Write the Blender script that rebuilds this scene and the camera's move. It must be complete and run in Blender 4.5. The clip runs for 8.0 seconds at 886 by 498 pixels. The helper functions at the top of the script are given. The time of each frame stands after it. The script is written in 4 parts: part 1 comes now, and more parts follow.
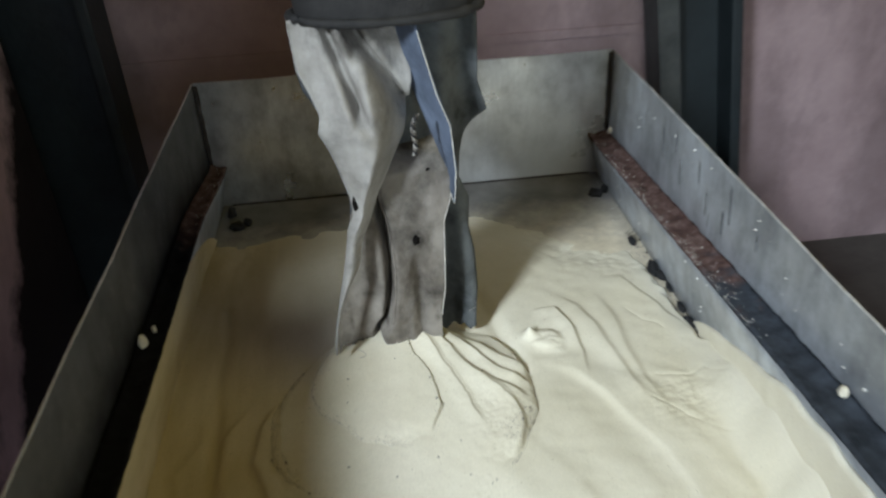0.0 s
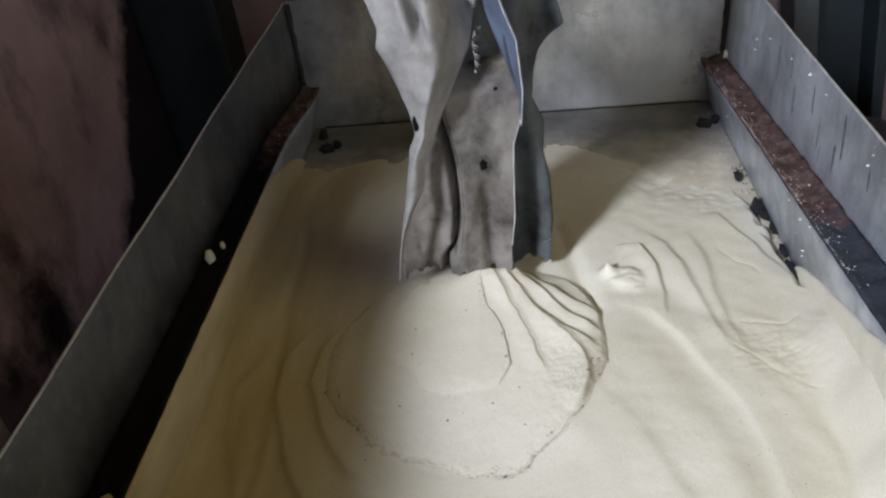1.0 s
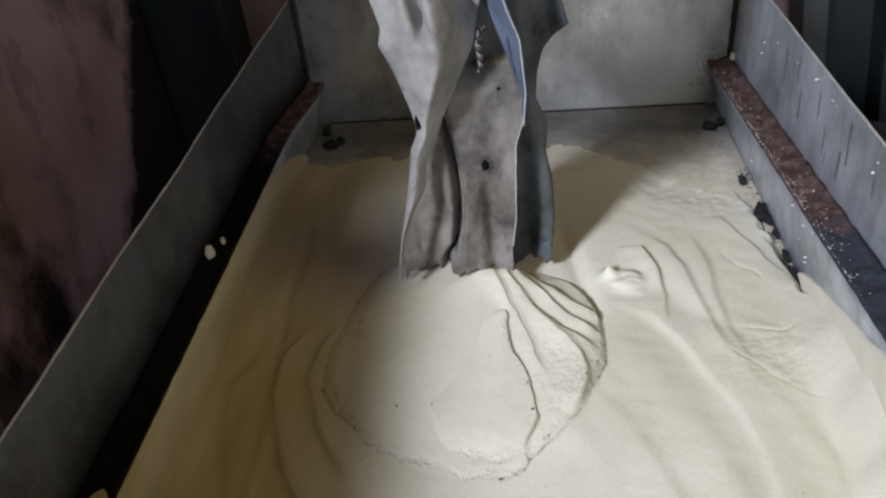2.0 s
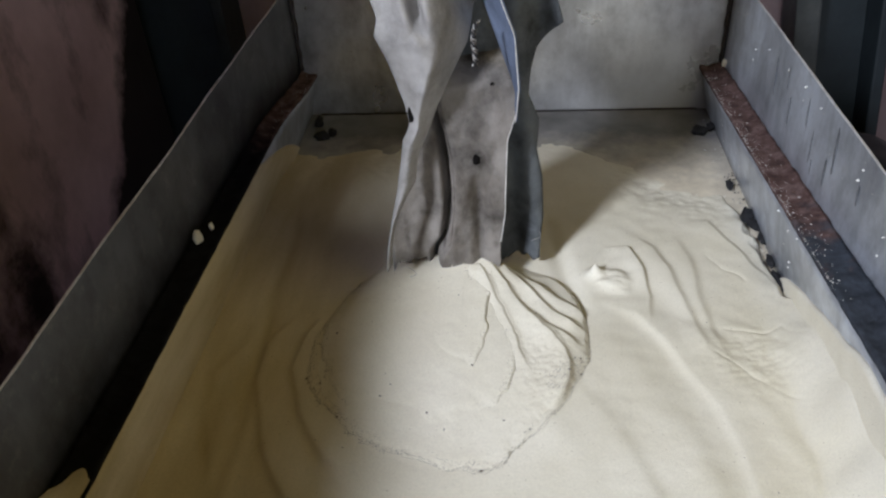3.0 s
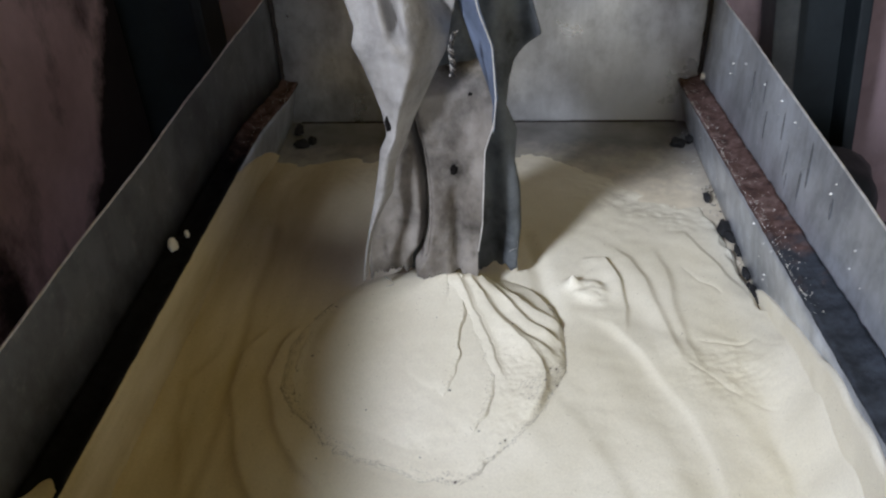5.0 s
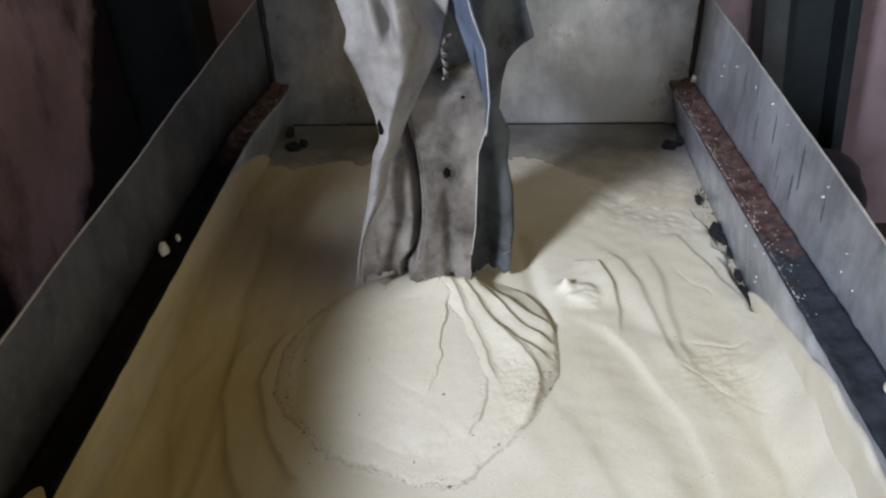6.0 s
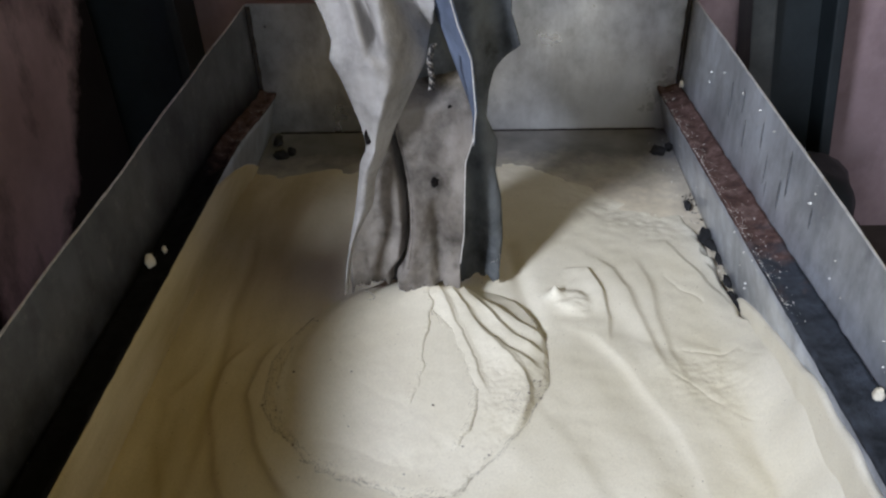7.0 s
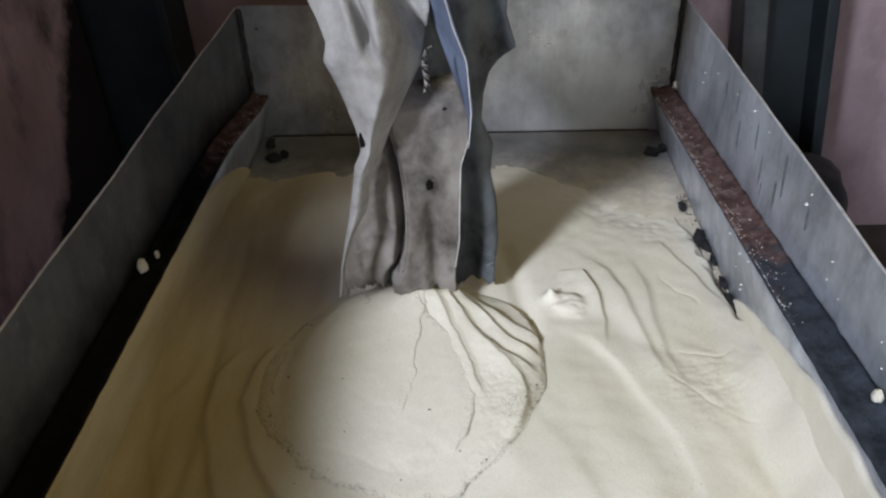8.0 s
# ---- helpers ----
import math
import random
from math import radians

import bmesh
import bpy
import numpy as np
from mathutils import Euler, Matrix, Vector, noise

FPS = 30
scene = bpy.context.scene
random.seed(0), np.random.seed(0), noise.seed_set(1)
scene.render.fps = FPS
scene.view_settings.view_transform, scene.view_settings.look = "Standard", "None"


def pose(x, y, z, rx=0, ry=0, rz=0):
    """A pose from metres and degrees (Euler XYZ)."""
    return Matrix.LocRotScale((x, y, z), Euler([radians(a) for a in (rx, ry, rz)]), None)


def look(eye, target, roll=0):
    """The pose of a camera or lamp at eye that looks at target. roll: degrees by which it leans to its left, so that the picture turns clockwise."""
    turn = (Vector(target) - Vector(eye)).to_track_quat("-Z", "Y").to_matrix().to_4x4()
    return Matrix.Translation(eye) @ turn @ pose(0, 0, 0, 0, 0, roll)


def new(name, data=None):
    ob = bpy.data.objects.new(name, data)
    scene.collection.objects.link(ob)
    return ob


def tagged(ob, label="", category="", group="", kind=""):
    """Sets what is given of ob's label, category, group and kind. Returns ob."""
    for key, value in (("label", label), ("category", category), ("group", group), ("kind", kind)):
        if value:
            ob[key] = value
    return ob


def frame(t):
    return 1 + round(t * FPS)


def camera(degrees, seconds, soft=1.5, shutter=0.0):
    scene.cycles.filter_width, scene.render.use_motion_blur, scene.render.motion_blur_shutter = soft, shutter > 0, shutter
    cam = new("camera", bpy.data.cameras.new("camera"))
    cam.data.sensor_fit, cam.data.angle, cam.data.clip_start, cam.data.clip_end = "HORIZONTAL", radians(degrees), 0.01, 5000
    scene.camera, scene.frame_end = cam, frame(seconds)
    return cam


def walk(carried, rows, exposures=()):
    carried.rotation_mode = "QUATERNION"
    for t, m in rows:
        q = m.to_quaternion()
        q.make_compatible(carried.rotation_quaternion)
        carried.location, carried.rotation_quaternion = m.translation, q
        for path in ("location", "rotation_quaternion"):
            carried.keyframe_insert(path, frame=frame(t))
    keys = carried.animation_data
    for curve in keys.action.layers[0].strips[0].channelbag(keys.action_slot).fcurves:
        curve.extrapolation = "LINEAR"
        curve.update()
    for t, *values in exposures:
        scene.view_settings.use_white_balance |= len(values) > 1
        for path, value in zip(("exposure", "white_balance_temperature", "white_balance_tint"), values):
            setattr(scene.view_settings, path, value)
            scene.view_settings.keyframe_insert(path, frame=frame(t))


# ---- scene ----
cam = camera(58.8, 8.0, soft=2.3, shutter=0.5)
PATH = [
    (0, (-0.08, -1.631, 1.441), (0.062, 0.061, 0.385), -3.1),
    (0.1, (-0.052, -1.583, 1.429), (0.043, 0.096, 0.346), -3.7),
    (0.2, (-0.029, -1.562, 1.417), (0.010, 0.103, 0.309), -4.5),
    (0.3, (-0.019, -1.553, 1.402), (-0.027, 0.099, 0.275), -5.1),
    (0.4, (-0.012, -1.552, 1.394), (-0.060, 0.087, 0.248), -5.7),
    (0.5, (-0.005, -1.565, 1.382), (-0.1, 0.065, 0.227), -6.2),
    (1, (0.012, -1.594, 1.396), (-0.19, 0.015, 0.225), -7.3),
    (1.5, (0.019, -1.585, 1.399), (-0.2, 0.017, 0.223), -7.4),
    (3, (0.017, -1.596, 1.393), (-0.165, 0.007, 0.211), -3.9),
    (3.5, (0.021, -1.599, 1.393), (-0.152, 0.009, 0.217), -3.4),
    (4, (0.028, -1.595, 1.393), (-0.133, 0.018, 0.221), -2.9),
    (4.5, (0.028, -1.594, 1.392), (-0.124, 0.023, 0.224), -2.7),
    (6, (0.022, -1.589, 1.393), (-0.094, 0.034, 0.229), -2.2),
    (6.5, (0.027, -1.586, 1.396), (-0.078, 0.039, 0.234), -2.1),
    (7, (0.027, -1.58, 1.397), (-0.069, 0.048, 0.24), -2.3),
    (7.5, (0.023, -1.574, 1.394), (-0.064, 0.055, 0.238), -2.3),
    (8, (0.021, -1.573, 1.395), (-0.053, 0.058, 0.24), -2.2),
]
walk(cam, [(t, look(eye, target, roll)) for t, eye, target, roll in PATH],
     [(0, 0.1, 6470, -3), (0.4, 0.05, 6390, 4), (0.9, 0.03, 6330, 8), (8, 0.03, 6330, 8)])

# light: a high window and an added fill behind the camera, and a weak warm bulb over the machine
world = bpy.data.worlds.new("world")
scene.world = world
world.use_nodes = True
sky = world.node_tree.nodes.new("ShaderNodeTexSky")
sky.sky_type, sky.sun_disc = "NISHITA", False
sky.sun_elevation, sky.sun_rotation = radians(35), radians(210)
world.node_tree.links.new(sky.outputs[0], world.node_tree.nodes["Background"].inputs[0])
world.node_tree.nodes["Background"].inputs[1].default_value = 0.08

WINDOW = (-1.95, -3.47, 3.05)
key = new("window_light", bpy.data.lights.new("window_light", "AREA"))
key.data.shape, key.data.size, key.data.size_y = "RECTANGLE", 0.5, 0.55
key.data.energy, key.data.color, key.data.spread = 15.2, (0.94, 0.98, 1.13), radians(52)
key.matrix_world = look((WINDOW[0], WINDOW[1] + 0.06, WINDOW[2]), (0.03, -0.85, 0.5))

# unseen opening and lamp added as a cool fill from behind the camera
FILL_GAP = (0.10, 1.10, 2.2)
fill_lamp = new("fill_light", bpy.data.lights.new("fill_light", "AREA"))
fill_lamp.data.shape, fill_lamp.data.size, fill_lamp.data.size_y = "RECTANGLE", 1.0, 1.9
fill_lamp.data.energy, fill_lamp.data.color = 20.0, (0.93, 0.98, 1.14)
fill_lamp.matrix_world = look((0.6, -3.40, 1.15), (0.6, 0.0, 1.15))

bulb = new("bulb_light", bpy.data.lights.new("bulb_light", "POINT"))
bulb.data.energy, bulb.data.color, bulb.data.shadow_soft_size = 5.6, (1.0, 0.78, 0.18), 0.28
bulb.location = (0.52, -0.93, 1.78)


# ---- materials ----
def material(name, base, rough=0.7, metal=0.0):
    """A principled material and a helper that wires its nodes."""
    m = bpy.data.materials.new(name)
    m.use_nodes = True
    tree = m.node_tree
    b = tree.nodes["Principled BSDF"]
    b.inputs["Base Color"].default_value = (*base, 1)
    b.inputs["Roughness"].default_value, b.inputs["Metallic"].default_value = rough, metal
    return m, tree, b


def noise_tex(tree, scale, detail=4.0, rough=0.55, stretch=(1, 1, 1)):
    co = tree.nodes.new("ShaderNodeTexCoord")
    mp = tree.nodes.new("ShaderNodeMapping")
    mp.inputs["Scale"].default_value = stretch
    n = tree.nodes.new("ShaderNodeTexNoise")
    n.inputs["Scale"].default_value, n.inputs["Detail"].default_value, n.inputs["Roughness"].default_value = scale, detail, rough
    tree.links.new(co.outputs["Object"], mp.inputs["Vector"])
    tree.links.new(mp.outputs[0], n.inputs["Vector"])
    return n.outputs["Fac"]


def ramp(tree, fac, stops):
    r = tree.nodes.new("ShaderNodeValToRGB")
    e = r.color_ramp.elements
    while len(e) < len(stops):
        e.new(0.5)
    for k, (p, c) in zip(e, stops):
        k.position, k.color = p, (*c, 1) if len(c) == 3 else c
    tree.links.new(fac, r.inputs[0])
    return r.outputs[0]


def mixed(tree, fac, a, b, mode="MIX"):
    m = tree.nodes.new("ShaderNodeMix")
    m.data_type, m.blend_type = "RGBA", mode
    for sock, v in ((m.inputs[0], fac), (m.inputs[6], a), (m.inputs[7], b)):
        if isinstance(v, (int, float)):
            sock.default_value = v
        elif isinstance(v, tuple):
            sock.default_value = (*v, 1)
        else:
            tree.links.new(v, sock)
    return m.outputs[2]


def bumped(tree, b, pairs):
    """Adds height fields (socket, strength, distance) one over another."""
    last = None
    for fac, strength, dist in pairs:
        n = tree.nodes.new("ShaderNodeBump")
        n.inputs["Strength"].default_value, n.inputs["Distance"].default_value = strength, dist
        tree.links.new(fac, n.inputs["Height"])
        if last:
            tree.links.new(last, n.inputs["Normal"])
        last = n.outputs[0]
    tree.links.new(last, b.inputs["Normal"])


def grey3(v):
    return (v, v, v)


def mat_powder(name="flour_powder", tinted=False):
    """Fine flour; a tinted bed turns tan along the left of the tray, painting the warm dim light there."""
    m, t, b = material(name, (0.78, 0.72, 0.52), 0.95)
    c = ramp(t, noise_tex(t, 7, 5), [(0.32, (0.71, 0.665, 0.535)), (0.66, (0.80, 0.76, 0.64))])
    if tinted:
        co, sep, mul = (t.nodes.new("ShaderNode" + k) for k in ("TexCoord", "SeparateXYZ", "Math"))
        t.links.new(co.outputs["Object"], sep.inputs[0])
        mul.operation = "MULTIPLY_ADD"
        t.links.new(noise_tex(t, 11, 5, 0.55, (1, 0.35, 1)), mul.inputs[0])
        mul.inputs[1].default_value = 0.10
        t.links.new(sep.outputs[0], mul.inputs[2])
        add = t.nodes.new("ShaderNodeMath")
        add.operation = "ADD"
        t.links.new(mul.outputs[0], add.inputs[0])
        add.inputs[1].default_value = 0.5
        # tan bands put the warm, dim light of this side into the flour
        warm_dim = ramp(t, noise_tex(t, 16, 4, 0.5, (1, 0.22, 1)), [(0.35, (0.55, 0.455, 0.26)), (0.65, (0.72, 0.625, 0.42))])
        c = mixed(t, ramp(t, add.outputs[0], [(0.22, grey3(1)), (0.35, grey3(0))]), c, warm_dim)
    specks = ramp(t, noise_tex(t, 260, 2, 0.5), [(0.25, (0.35, 0.3, 0.24)), (0.29, (1, 1, 1))])
    c = mixed(t, 0.16, c, ramp(t, noise_tex(t, 330, 5, 0.75), [(0.35, grey3(0.35)), (0.62, grey3(1.0))]), "MULTIPLY")
    t.links.new(mixed(t, 0.5, c, specks, "MULTIPLY"), b.inputs["Base Color"])
    bumped(t, b, [(noise_tex(t, 30, 8, 0.62), 0.16, 0.004), (noise_tex(t, 170, 6, 0.7), 0.22, 0.0014), (noise_tex(t, 520, 3), 0.22, 0.0008)])
    b.inputs["Specular IOR Level"].default_value = 0.1
    return m


def mat_steel(name="dusty_steel", tone=(0.50, 0.535, 0.59), cover=0.3, metal=0.5, grease=False, gloss=(0.30, 0.54), lit_film=False):
    m, t, b = material(name, tone, 0.45, metal)
    lo, hi = tuple(c * 0.6 for c in tone), tuple(c * 1.3 for c in tone)
    blot = ramp(t, noise_tex(t, 5, 6, 0.6), [(0.32, lo), (0.68, hi)])
    streak = ramp(t, noise_tex(t, 14, 4, 0.6, (1, 1, 0.12)), [(0.33, (0.35, 0.34, 0.34)), (0.5, (1, 1, 1))])
    c = mixed(t, 0.28, blot, streak, "MULTIPLY")
    c = mixed(t, 0.45, c, ramp(t, noise_tex(t, 24, 8, 0.7, (1, 1, 0.7)), [(0.34, grey3(0.35)), (0.55, grey3(1.0))]), "MULTIPLY")
    dust = ramp(t, noise_tex(t, 38, 8, 0.7), [(0.55 - 0.4 * (cover > 0.6), grey3(0)), (0.8 - 0.25 * (cover > 0.6), grey3(cover))])
    c = mixed(t, dust, c, (0.5, 0.48, 0.44))
    if lit_film:
        # pale film low on the plate, for flour dust and painted light, thicker to one side
        co, sep, up, film = (t.nodes.new("ShaderNode" + k) for k in ("TexCoord", "SeparateXYZ", "Math", "Math"))
        t.links.new(co.outputs["Object"], sep.inputs[0])
        up.operation, film.operation = "MULTIPLY_ADD", "MULTIPLY"
        t.links.new(noise_tex(t, 6, 5, 0.6), up.inputs[0])
        up.inputs[1].default_value = 0.22
        t.links.new(sep.outputs[2], up.inputs[2])
        t.links.new(ramp(t, up.outputs[0], [(0.74, grey3(0.8)), (0.93, grey3(0.12))]), film.inputs[0])
        t.links.new(ramp(t, sep.outputs[0], [(0.0, grey3(0.05)), (0.28, grey3(1))]), film.inputs[1])
        c = mixed(t, film.outputs[0], c, (0.62, 0.625, 0.62))
        bare = t.nodes.new("ShaderNodeMath")
        bare.operation = "MULTIPLY_ADD"
        t.links.new(film.outputs[0], bare.inputs[0])
        bare.inputs[1].default_value, bare.inputs[2].default_value = -metal, metal
        t.links.new(bare.outputs[0], b.inputs["Metallic"])
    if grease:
        # black grease smeared up the plate from the ledge, deepened as painted shade
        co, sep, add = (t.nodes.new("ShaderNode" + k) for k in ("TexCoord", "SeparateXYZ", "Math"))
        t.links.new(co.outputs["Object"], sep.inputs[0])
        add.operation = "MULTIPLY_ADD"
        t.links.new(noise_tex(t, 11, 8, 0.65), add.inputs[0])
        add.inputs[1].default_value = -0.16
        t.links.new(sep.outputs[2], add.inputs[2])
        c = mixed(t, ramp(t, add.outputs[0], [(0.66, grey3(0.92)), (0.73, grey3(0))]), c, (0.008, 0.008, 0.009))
    t.links.new(c, b.inputs["Base Color"])
    t.links.new(ramp(t, noise_tex(t, 9, 5), [(0.3, grey3(gloss[0])), (0.7, grey3(gloss[1]))]), b.inputs["Roughness"])
    bumped(t, b, [(noise_tex(t, 3.5, 2), 0.25, 0.02), (noise_tex(t, 150, 4), 0.12, 0.001)])
    return m


def mat_dusted():
    """Steel under a film of flour that thickens away from the back wall."""
    m, t, b = material("flour_dusted_plate", (0.3, 0.3, 0.29), 0.8, 0.05)
    steel = ramp(t, noise_tex(t, 12, 6), [(0.3, (0.11, 0.113, 0.118)), (0.7, (0.23, 0.23, 0.235))])
    flour = ramp(t, noise_tex(t, 30, 6), [(0.3, (0.56, 0.50, 0.39)), (0.7, (0.75, 0.68, 0.54))])
    co, sep, mul = (t.nodes.new("ShaderNode" + k) for k in ("TexCoord", "SeparateXYZ", "Math"))
    t.links.new(co.outputs["Object"], sep.inputs[0])
    mul.operation = "MULTIPLY_ADD"
    t.links.new(noise_tex(t, 22, 8, 0.7), mul.inputs[0])
    mul.inputs[1].default_value = -0.22
    t.links.new(sep.outputs[1], mul.inputs[2])
    add = t.nodes.new("ShaderNodeMath")
    add.operation = "ADD"
    t.links.new(mul.outputs[0], add.inputs[0])
    add.inputs[1].default_value = 0.5
    film = ramp(t, add.outputs[0], [(0.08, grey3(1)), (0.29, grey3(0.06))])
    t.links.new(mixed(t, film, steel, flour), b.inputs["Base Color"])
    bumped(t, b, [(noise_tex(t, 120, 5), 0.2, 0.001)])
    return m


def mat_rust(name, start, black):
    """Flaking rust that turns into black grease towards the front of the bar, past y = -start; on the left the black
    also paints shade.
    """
    m, t, b = material(name, (0.13, 0.07, 0.055), 0.9, 0.1)
    c = ramp(t, noise_tex(t, 40, 7, 0.7), [(0.3, (0.03, 0.02, 0.019)), (0.5, (0.11, 0.066, 0.06)), (0.72, (0.24, 0.175, 0.165))])
    co, sep, mul, add = (t.nodes.new("ShaderNode" + k) for k in ("TexCoord", "SeparateXYZ", "Math", "Math"))
    t.links.new(co.outputs["Object"], sep.inputs[0])
    mul.operation, add.operation = "MULTIPLY_ADD", "ADD"
    t.links.new(noise_tex(t, 18, 6, 0.65), mul.inputs[0])
    mul.inputs[1].default_value = -0.5
    t.links.new(sep.outputs[1], mul.inputs[2])
    t.links.new(mul.outputs[0], add.inputs[0])
    add.inputs[1].default_value = 1.0
    grease = ramp(t, add.outputs[0], [(max(0.0, 0.75 - start), grey3(1)), (0.88 - start, grey3(0))])
    t.links.new(mixed(t, grease, c, ramp(t, noise_tex(t, 26, 7, 0.7), [(0.35, black), (0.7, tuple(3 * k for k in black))])), b.inputs["Base Color"])
    bumped(t, b, [(noise_tex(t, 90, 7, 0.7), 0.9, 0.004)])
    b.inputs["Specular IOR Level"].default_value = 0.15
    return m


def blots(t, c, spots, scale=26, ragged=0.035):
    """Dark patches with ragged borders over colour c, for soiling and painted shade: x, z, width, height, depth."""
    for x, z, w, h, deep in spots:
        co, mp, dist, add = (t.nodes.new("ShaderNode" + k) for k in ("TexCoord", "Mapping", "VectorMath", "Math"))
        mp.inputs["Location"].default_value = (-x / w, 0, -z / h)
        mp.inputs["Scale"].default_value = (1 / w, 0, 1 / h)
        t.links.new(co.outputs["Object"], mp.inputs["Vector"])
        dist.operation, add.operation = "LENGTH", "MULTIPLY_ADD"
        t.links.new(mp.outputs[0], dist.inputs[0])
        t.links.new(noise_tex(t, scale, 6, 0.65), add.inputs[0])
        add.inputs[1].default_value = ragged * 30
        t.links.new(dist.outputs["Value"], add.inputs[2])
        c = mixed(t, deep, c, ramp(t, add.outputs[0], [(0.55, (0.12, 0.105, 0.09)), (1.0, (1, 1, 1))]), "MULTIPLY")
    return c


def mat_cloth(name, tone, dirty, soil=0.9, spots=()):
    m, t, b = material(name, tone, 0.95)
    big = ramp(t, noise_tex(t, 13, 6, 0.65), [(0.30, tuple(c * (1 - 0.72 * soil) for c in tone)), (0.52, tone), (0.75, tuple(min(1, c * 1.3) for c in tone))])
    run = ramp(t, noise_tex(t, 11, 6, 0.6, (1, 1, 0.45)), [(0.36, dirty), (0.58, (1, 1, 1))])
    t.links.new(blots(t, mixed(t, soil, big, run, "MULTIPLY"), spots), b.inputs["Base Color"])
    w = t.nodes.new("ShaderNodeTexWave")
    co = t.nodes.new("ShaderNodeTexCoord")
    w.inputs["Scale"].default_value, w.inputs["Distortion"].default_value = 260, 2
    w.bands_direction = "DIAGONAL"
    t.links.new(co.outputs["Object"], w.inputs["Vector"])
    bumped(t, b, [(noise_tex(t, 28, 6, 0.62), 0.75, 0.008), (w.outputs["Fac"], 0.1, 0.0006)])
    b.inputs["Specular IOR Level"].default_value = 0.2
    return m


def mat_plaster(name="pink_plaster", pale=1.0, stains=(), dark_line=None):
    m, t, b = material(name, (0.4, 0.29, 0.29), 0.9)
    c = ramp(t, noise_tex(t, 4.5, 8, 0.65), [(0.34, (0.44 * pale, 0.325 * pale, 0.35 * pale)), (0.7, (0.62 * pale, 0.48 * pale, 0.515 * pale))])
    soot = ramp(t, noise_tex(t, 2.6, 9, 0.62, (1, 1, 0.6)), [(0.40, (0.07, 0.05, 0.05)), (0.52, (1, 1, 1))])
    c = mixed(t, 0.85 if stains else 0.35, c, soot, "MULTIPLY")
    for x, y, z, tall, size in stains:
        co, mp, dist, add = (t.nodes.new("ShaderNode" + k) for k in ("TexCoord", "Mapping", "VectorMath", "Math"))
        mp.inputs["Location"].default_value = (-x, -y, -z / tall)
        mp.inputs["Scale"].default_value = (1, 1, 1 / tall)
        t.links.new(co.outputs["Object"], mp.inputs["Vector"])
        dist.operation, add.operation = "LENGTH", "MULTIPLY_ADD"
        t.links.new(mp.outputs[0], dist.inputs[0])
        t.links.new(noise_tex(t, 13, 7, 0.65), add.inputs[0])
        add.inputs[1].default_value = 0.16
        t.links.new(dist.outputs["Value"], add.inputs[2])
        c = mixed(t, 0.9, c, ramp(t, add.outputs[0], [(size + 0.06, (0.03, 0.025, 0.025)), (size + 0.11, (1, 1, 1))]), "MULTIPLY")
    if dark_line:
        # black behind a ragged line y = at + lean * z
        at, lean = dark_line
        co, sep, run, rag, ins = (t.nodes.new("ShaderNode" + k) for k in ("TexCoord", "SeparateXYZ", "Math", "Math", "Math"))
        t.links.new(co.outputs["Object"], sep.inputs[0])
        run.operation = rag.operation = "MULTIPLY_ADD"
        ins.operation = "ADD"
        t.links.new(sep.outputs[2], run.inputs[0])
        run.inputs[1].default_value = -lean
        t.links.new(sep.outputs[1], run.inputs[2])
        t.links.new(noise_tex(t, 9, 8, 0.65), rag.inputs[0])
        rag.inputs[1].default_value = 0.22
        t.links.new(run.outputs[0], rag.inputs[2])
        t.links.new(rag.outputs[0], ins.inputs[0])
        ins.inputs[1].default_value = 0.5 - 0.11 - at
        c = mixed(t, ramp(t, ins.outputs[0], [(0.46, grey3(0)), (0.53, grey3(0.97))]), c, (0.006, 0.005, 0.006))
    t.links.new(c, b.inputs["Base Color"])
    bumped(t, b, [(noise_tex(t, 12, 6), 0.35, 0.01), (noise_tex(t, 120, 4), 0.2, 0.002)])
    return m


def mat_rough(name, a, c, scale=6, rough=0.85, metal=0.0):
    m, t, b = material(name, a, rough, metal)
    t.links.new(ramp(t, noise_tex(t, scale, 7, 0.65), [(0.32, a), (0.68, c)]), b.inputs["Base Color"])
    bumped(t, b, [(noise_tex(t, scale * 8, 5, 0.6), 0.4, 0.004)])
    return m


POWDER, POWDER_TINTED, STEEL = mat_powder(), mat_powder("left_tinted_flour_powder", True), mat_steel()
# back wall's steel, its pale lower right painting dust and the light there
STEEL_BACK = mat_steel("dull_bright_steel", (0.76, 0.78, 0.81), 0.2, 0.85, False, (0.24, 0.44), True)
# the second rust is blacker: grease and the left ledge's painted shade
RUST, RUST_SHADED = mat_rust("rusted_steel", 0.78, (0.022, 0.026, 0.034)), mat_rust("greasy_shaded_rust", 0.42, (0.004, 0.004, 0.0045))
# left wall's steel: grime, plus a dark tone painting its unlit side
GRIMY_SHADED = mat_steel("grimy_shaded_steel", (0.115, 0.12, 0.13), 0.25, 0.5, True)
PAINT_GREY = mat_rough("worn_grey_paint", (0.045, 0.052, 0.055), (0.10, 0.11, 0.112), 9, 0.7)
HOLE = mat_rough("frayed_dark_cloth", (0.006, 0.005, 0.005), (0.014, 0.013, 0.012), 90, 1.0)
HOLE.node_tree.nodes["Principled BSDF"].inputs["Specular IOR Level"].default_value = 0.0
DUSTED = mat_dusted()
# the dark patch under the strap is shade painted on the fold's top
CLOTH = mat_cloth("grey_canvas", (0.37, 0.356, 0.336), (0.62, 0.60, 0.58), 0.62, ((-0.10, 1.165, 0.13, 0.075, 0.6),))
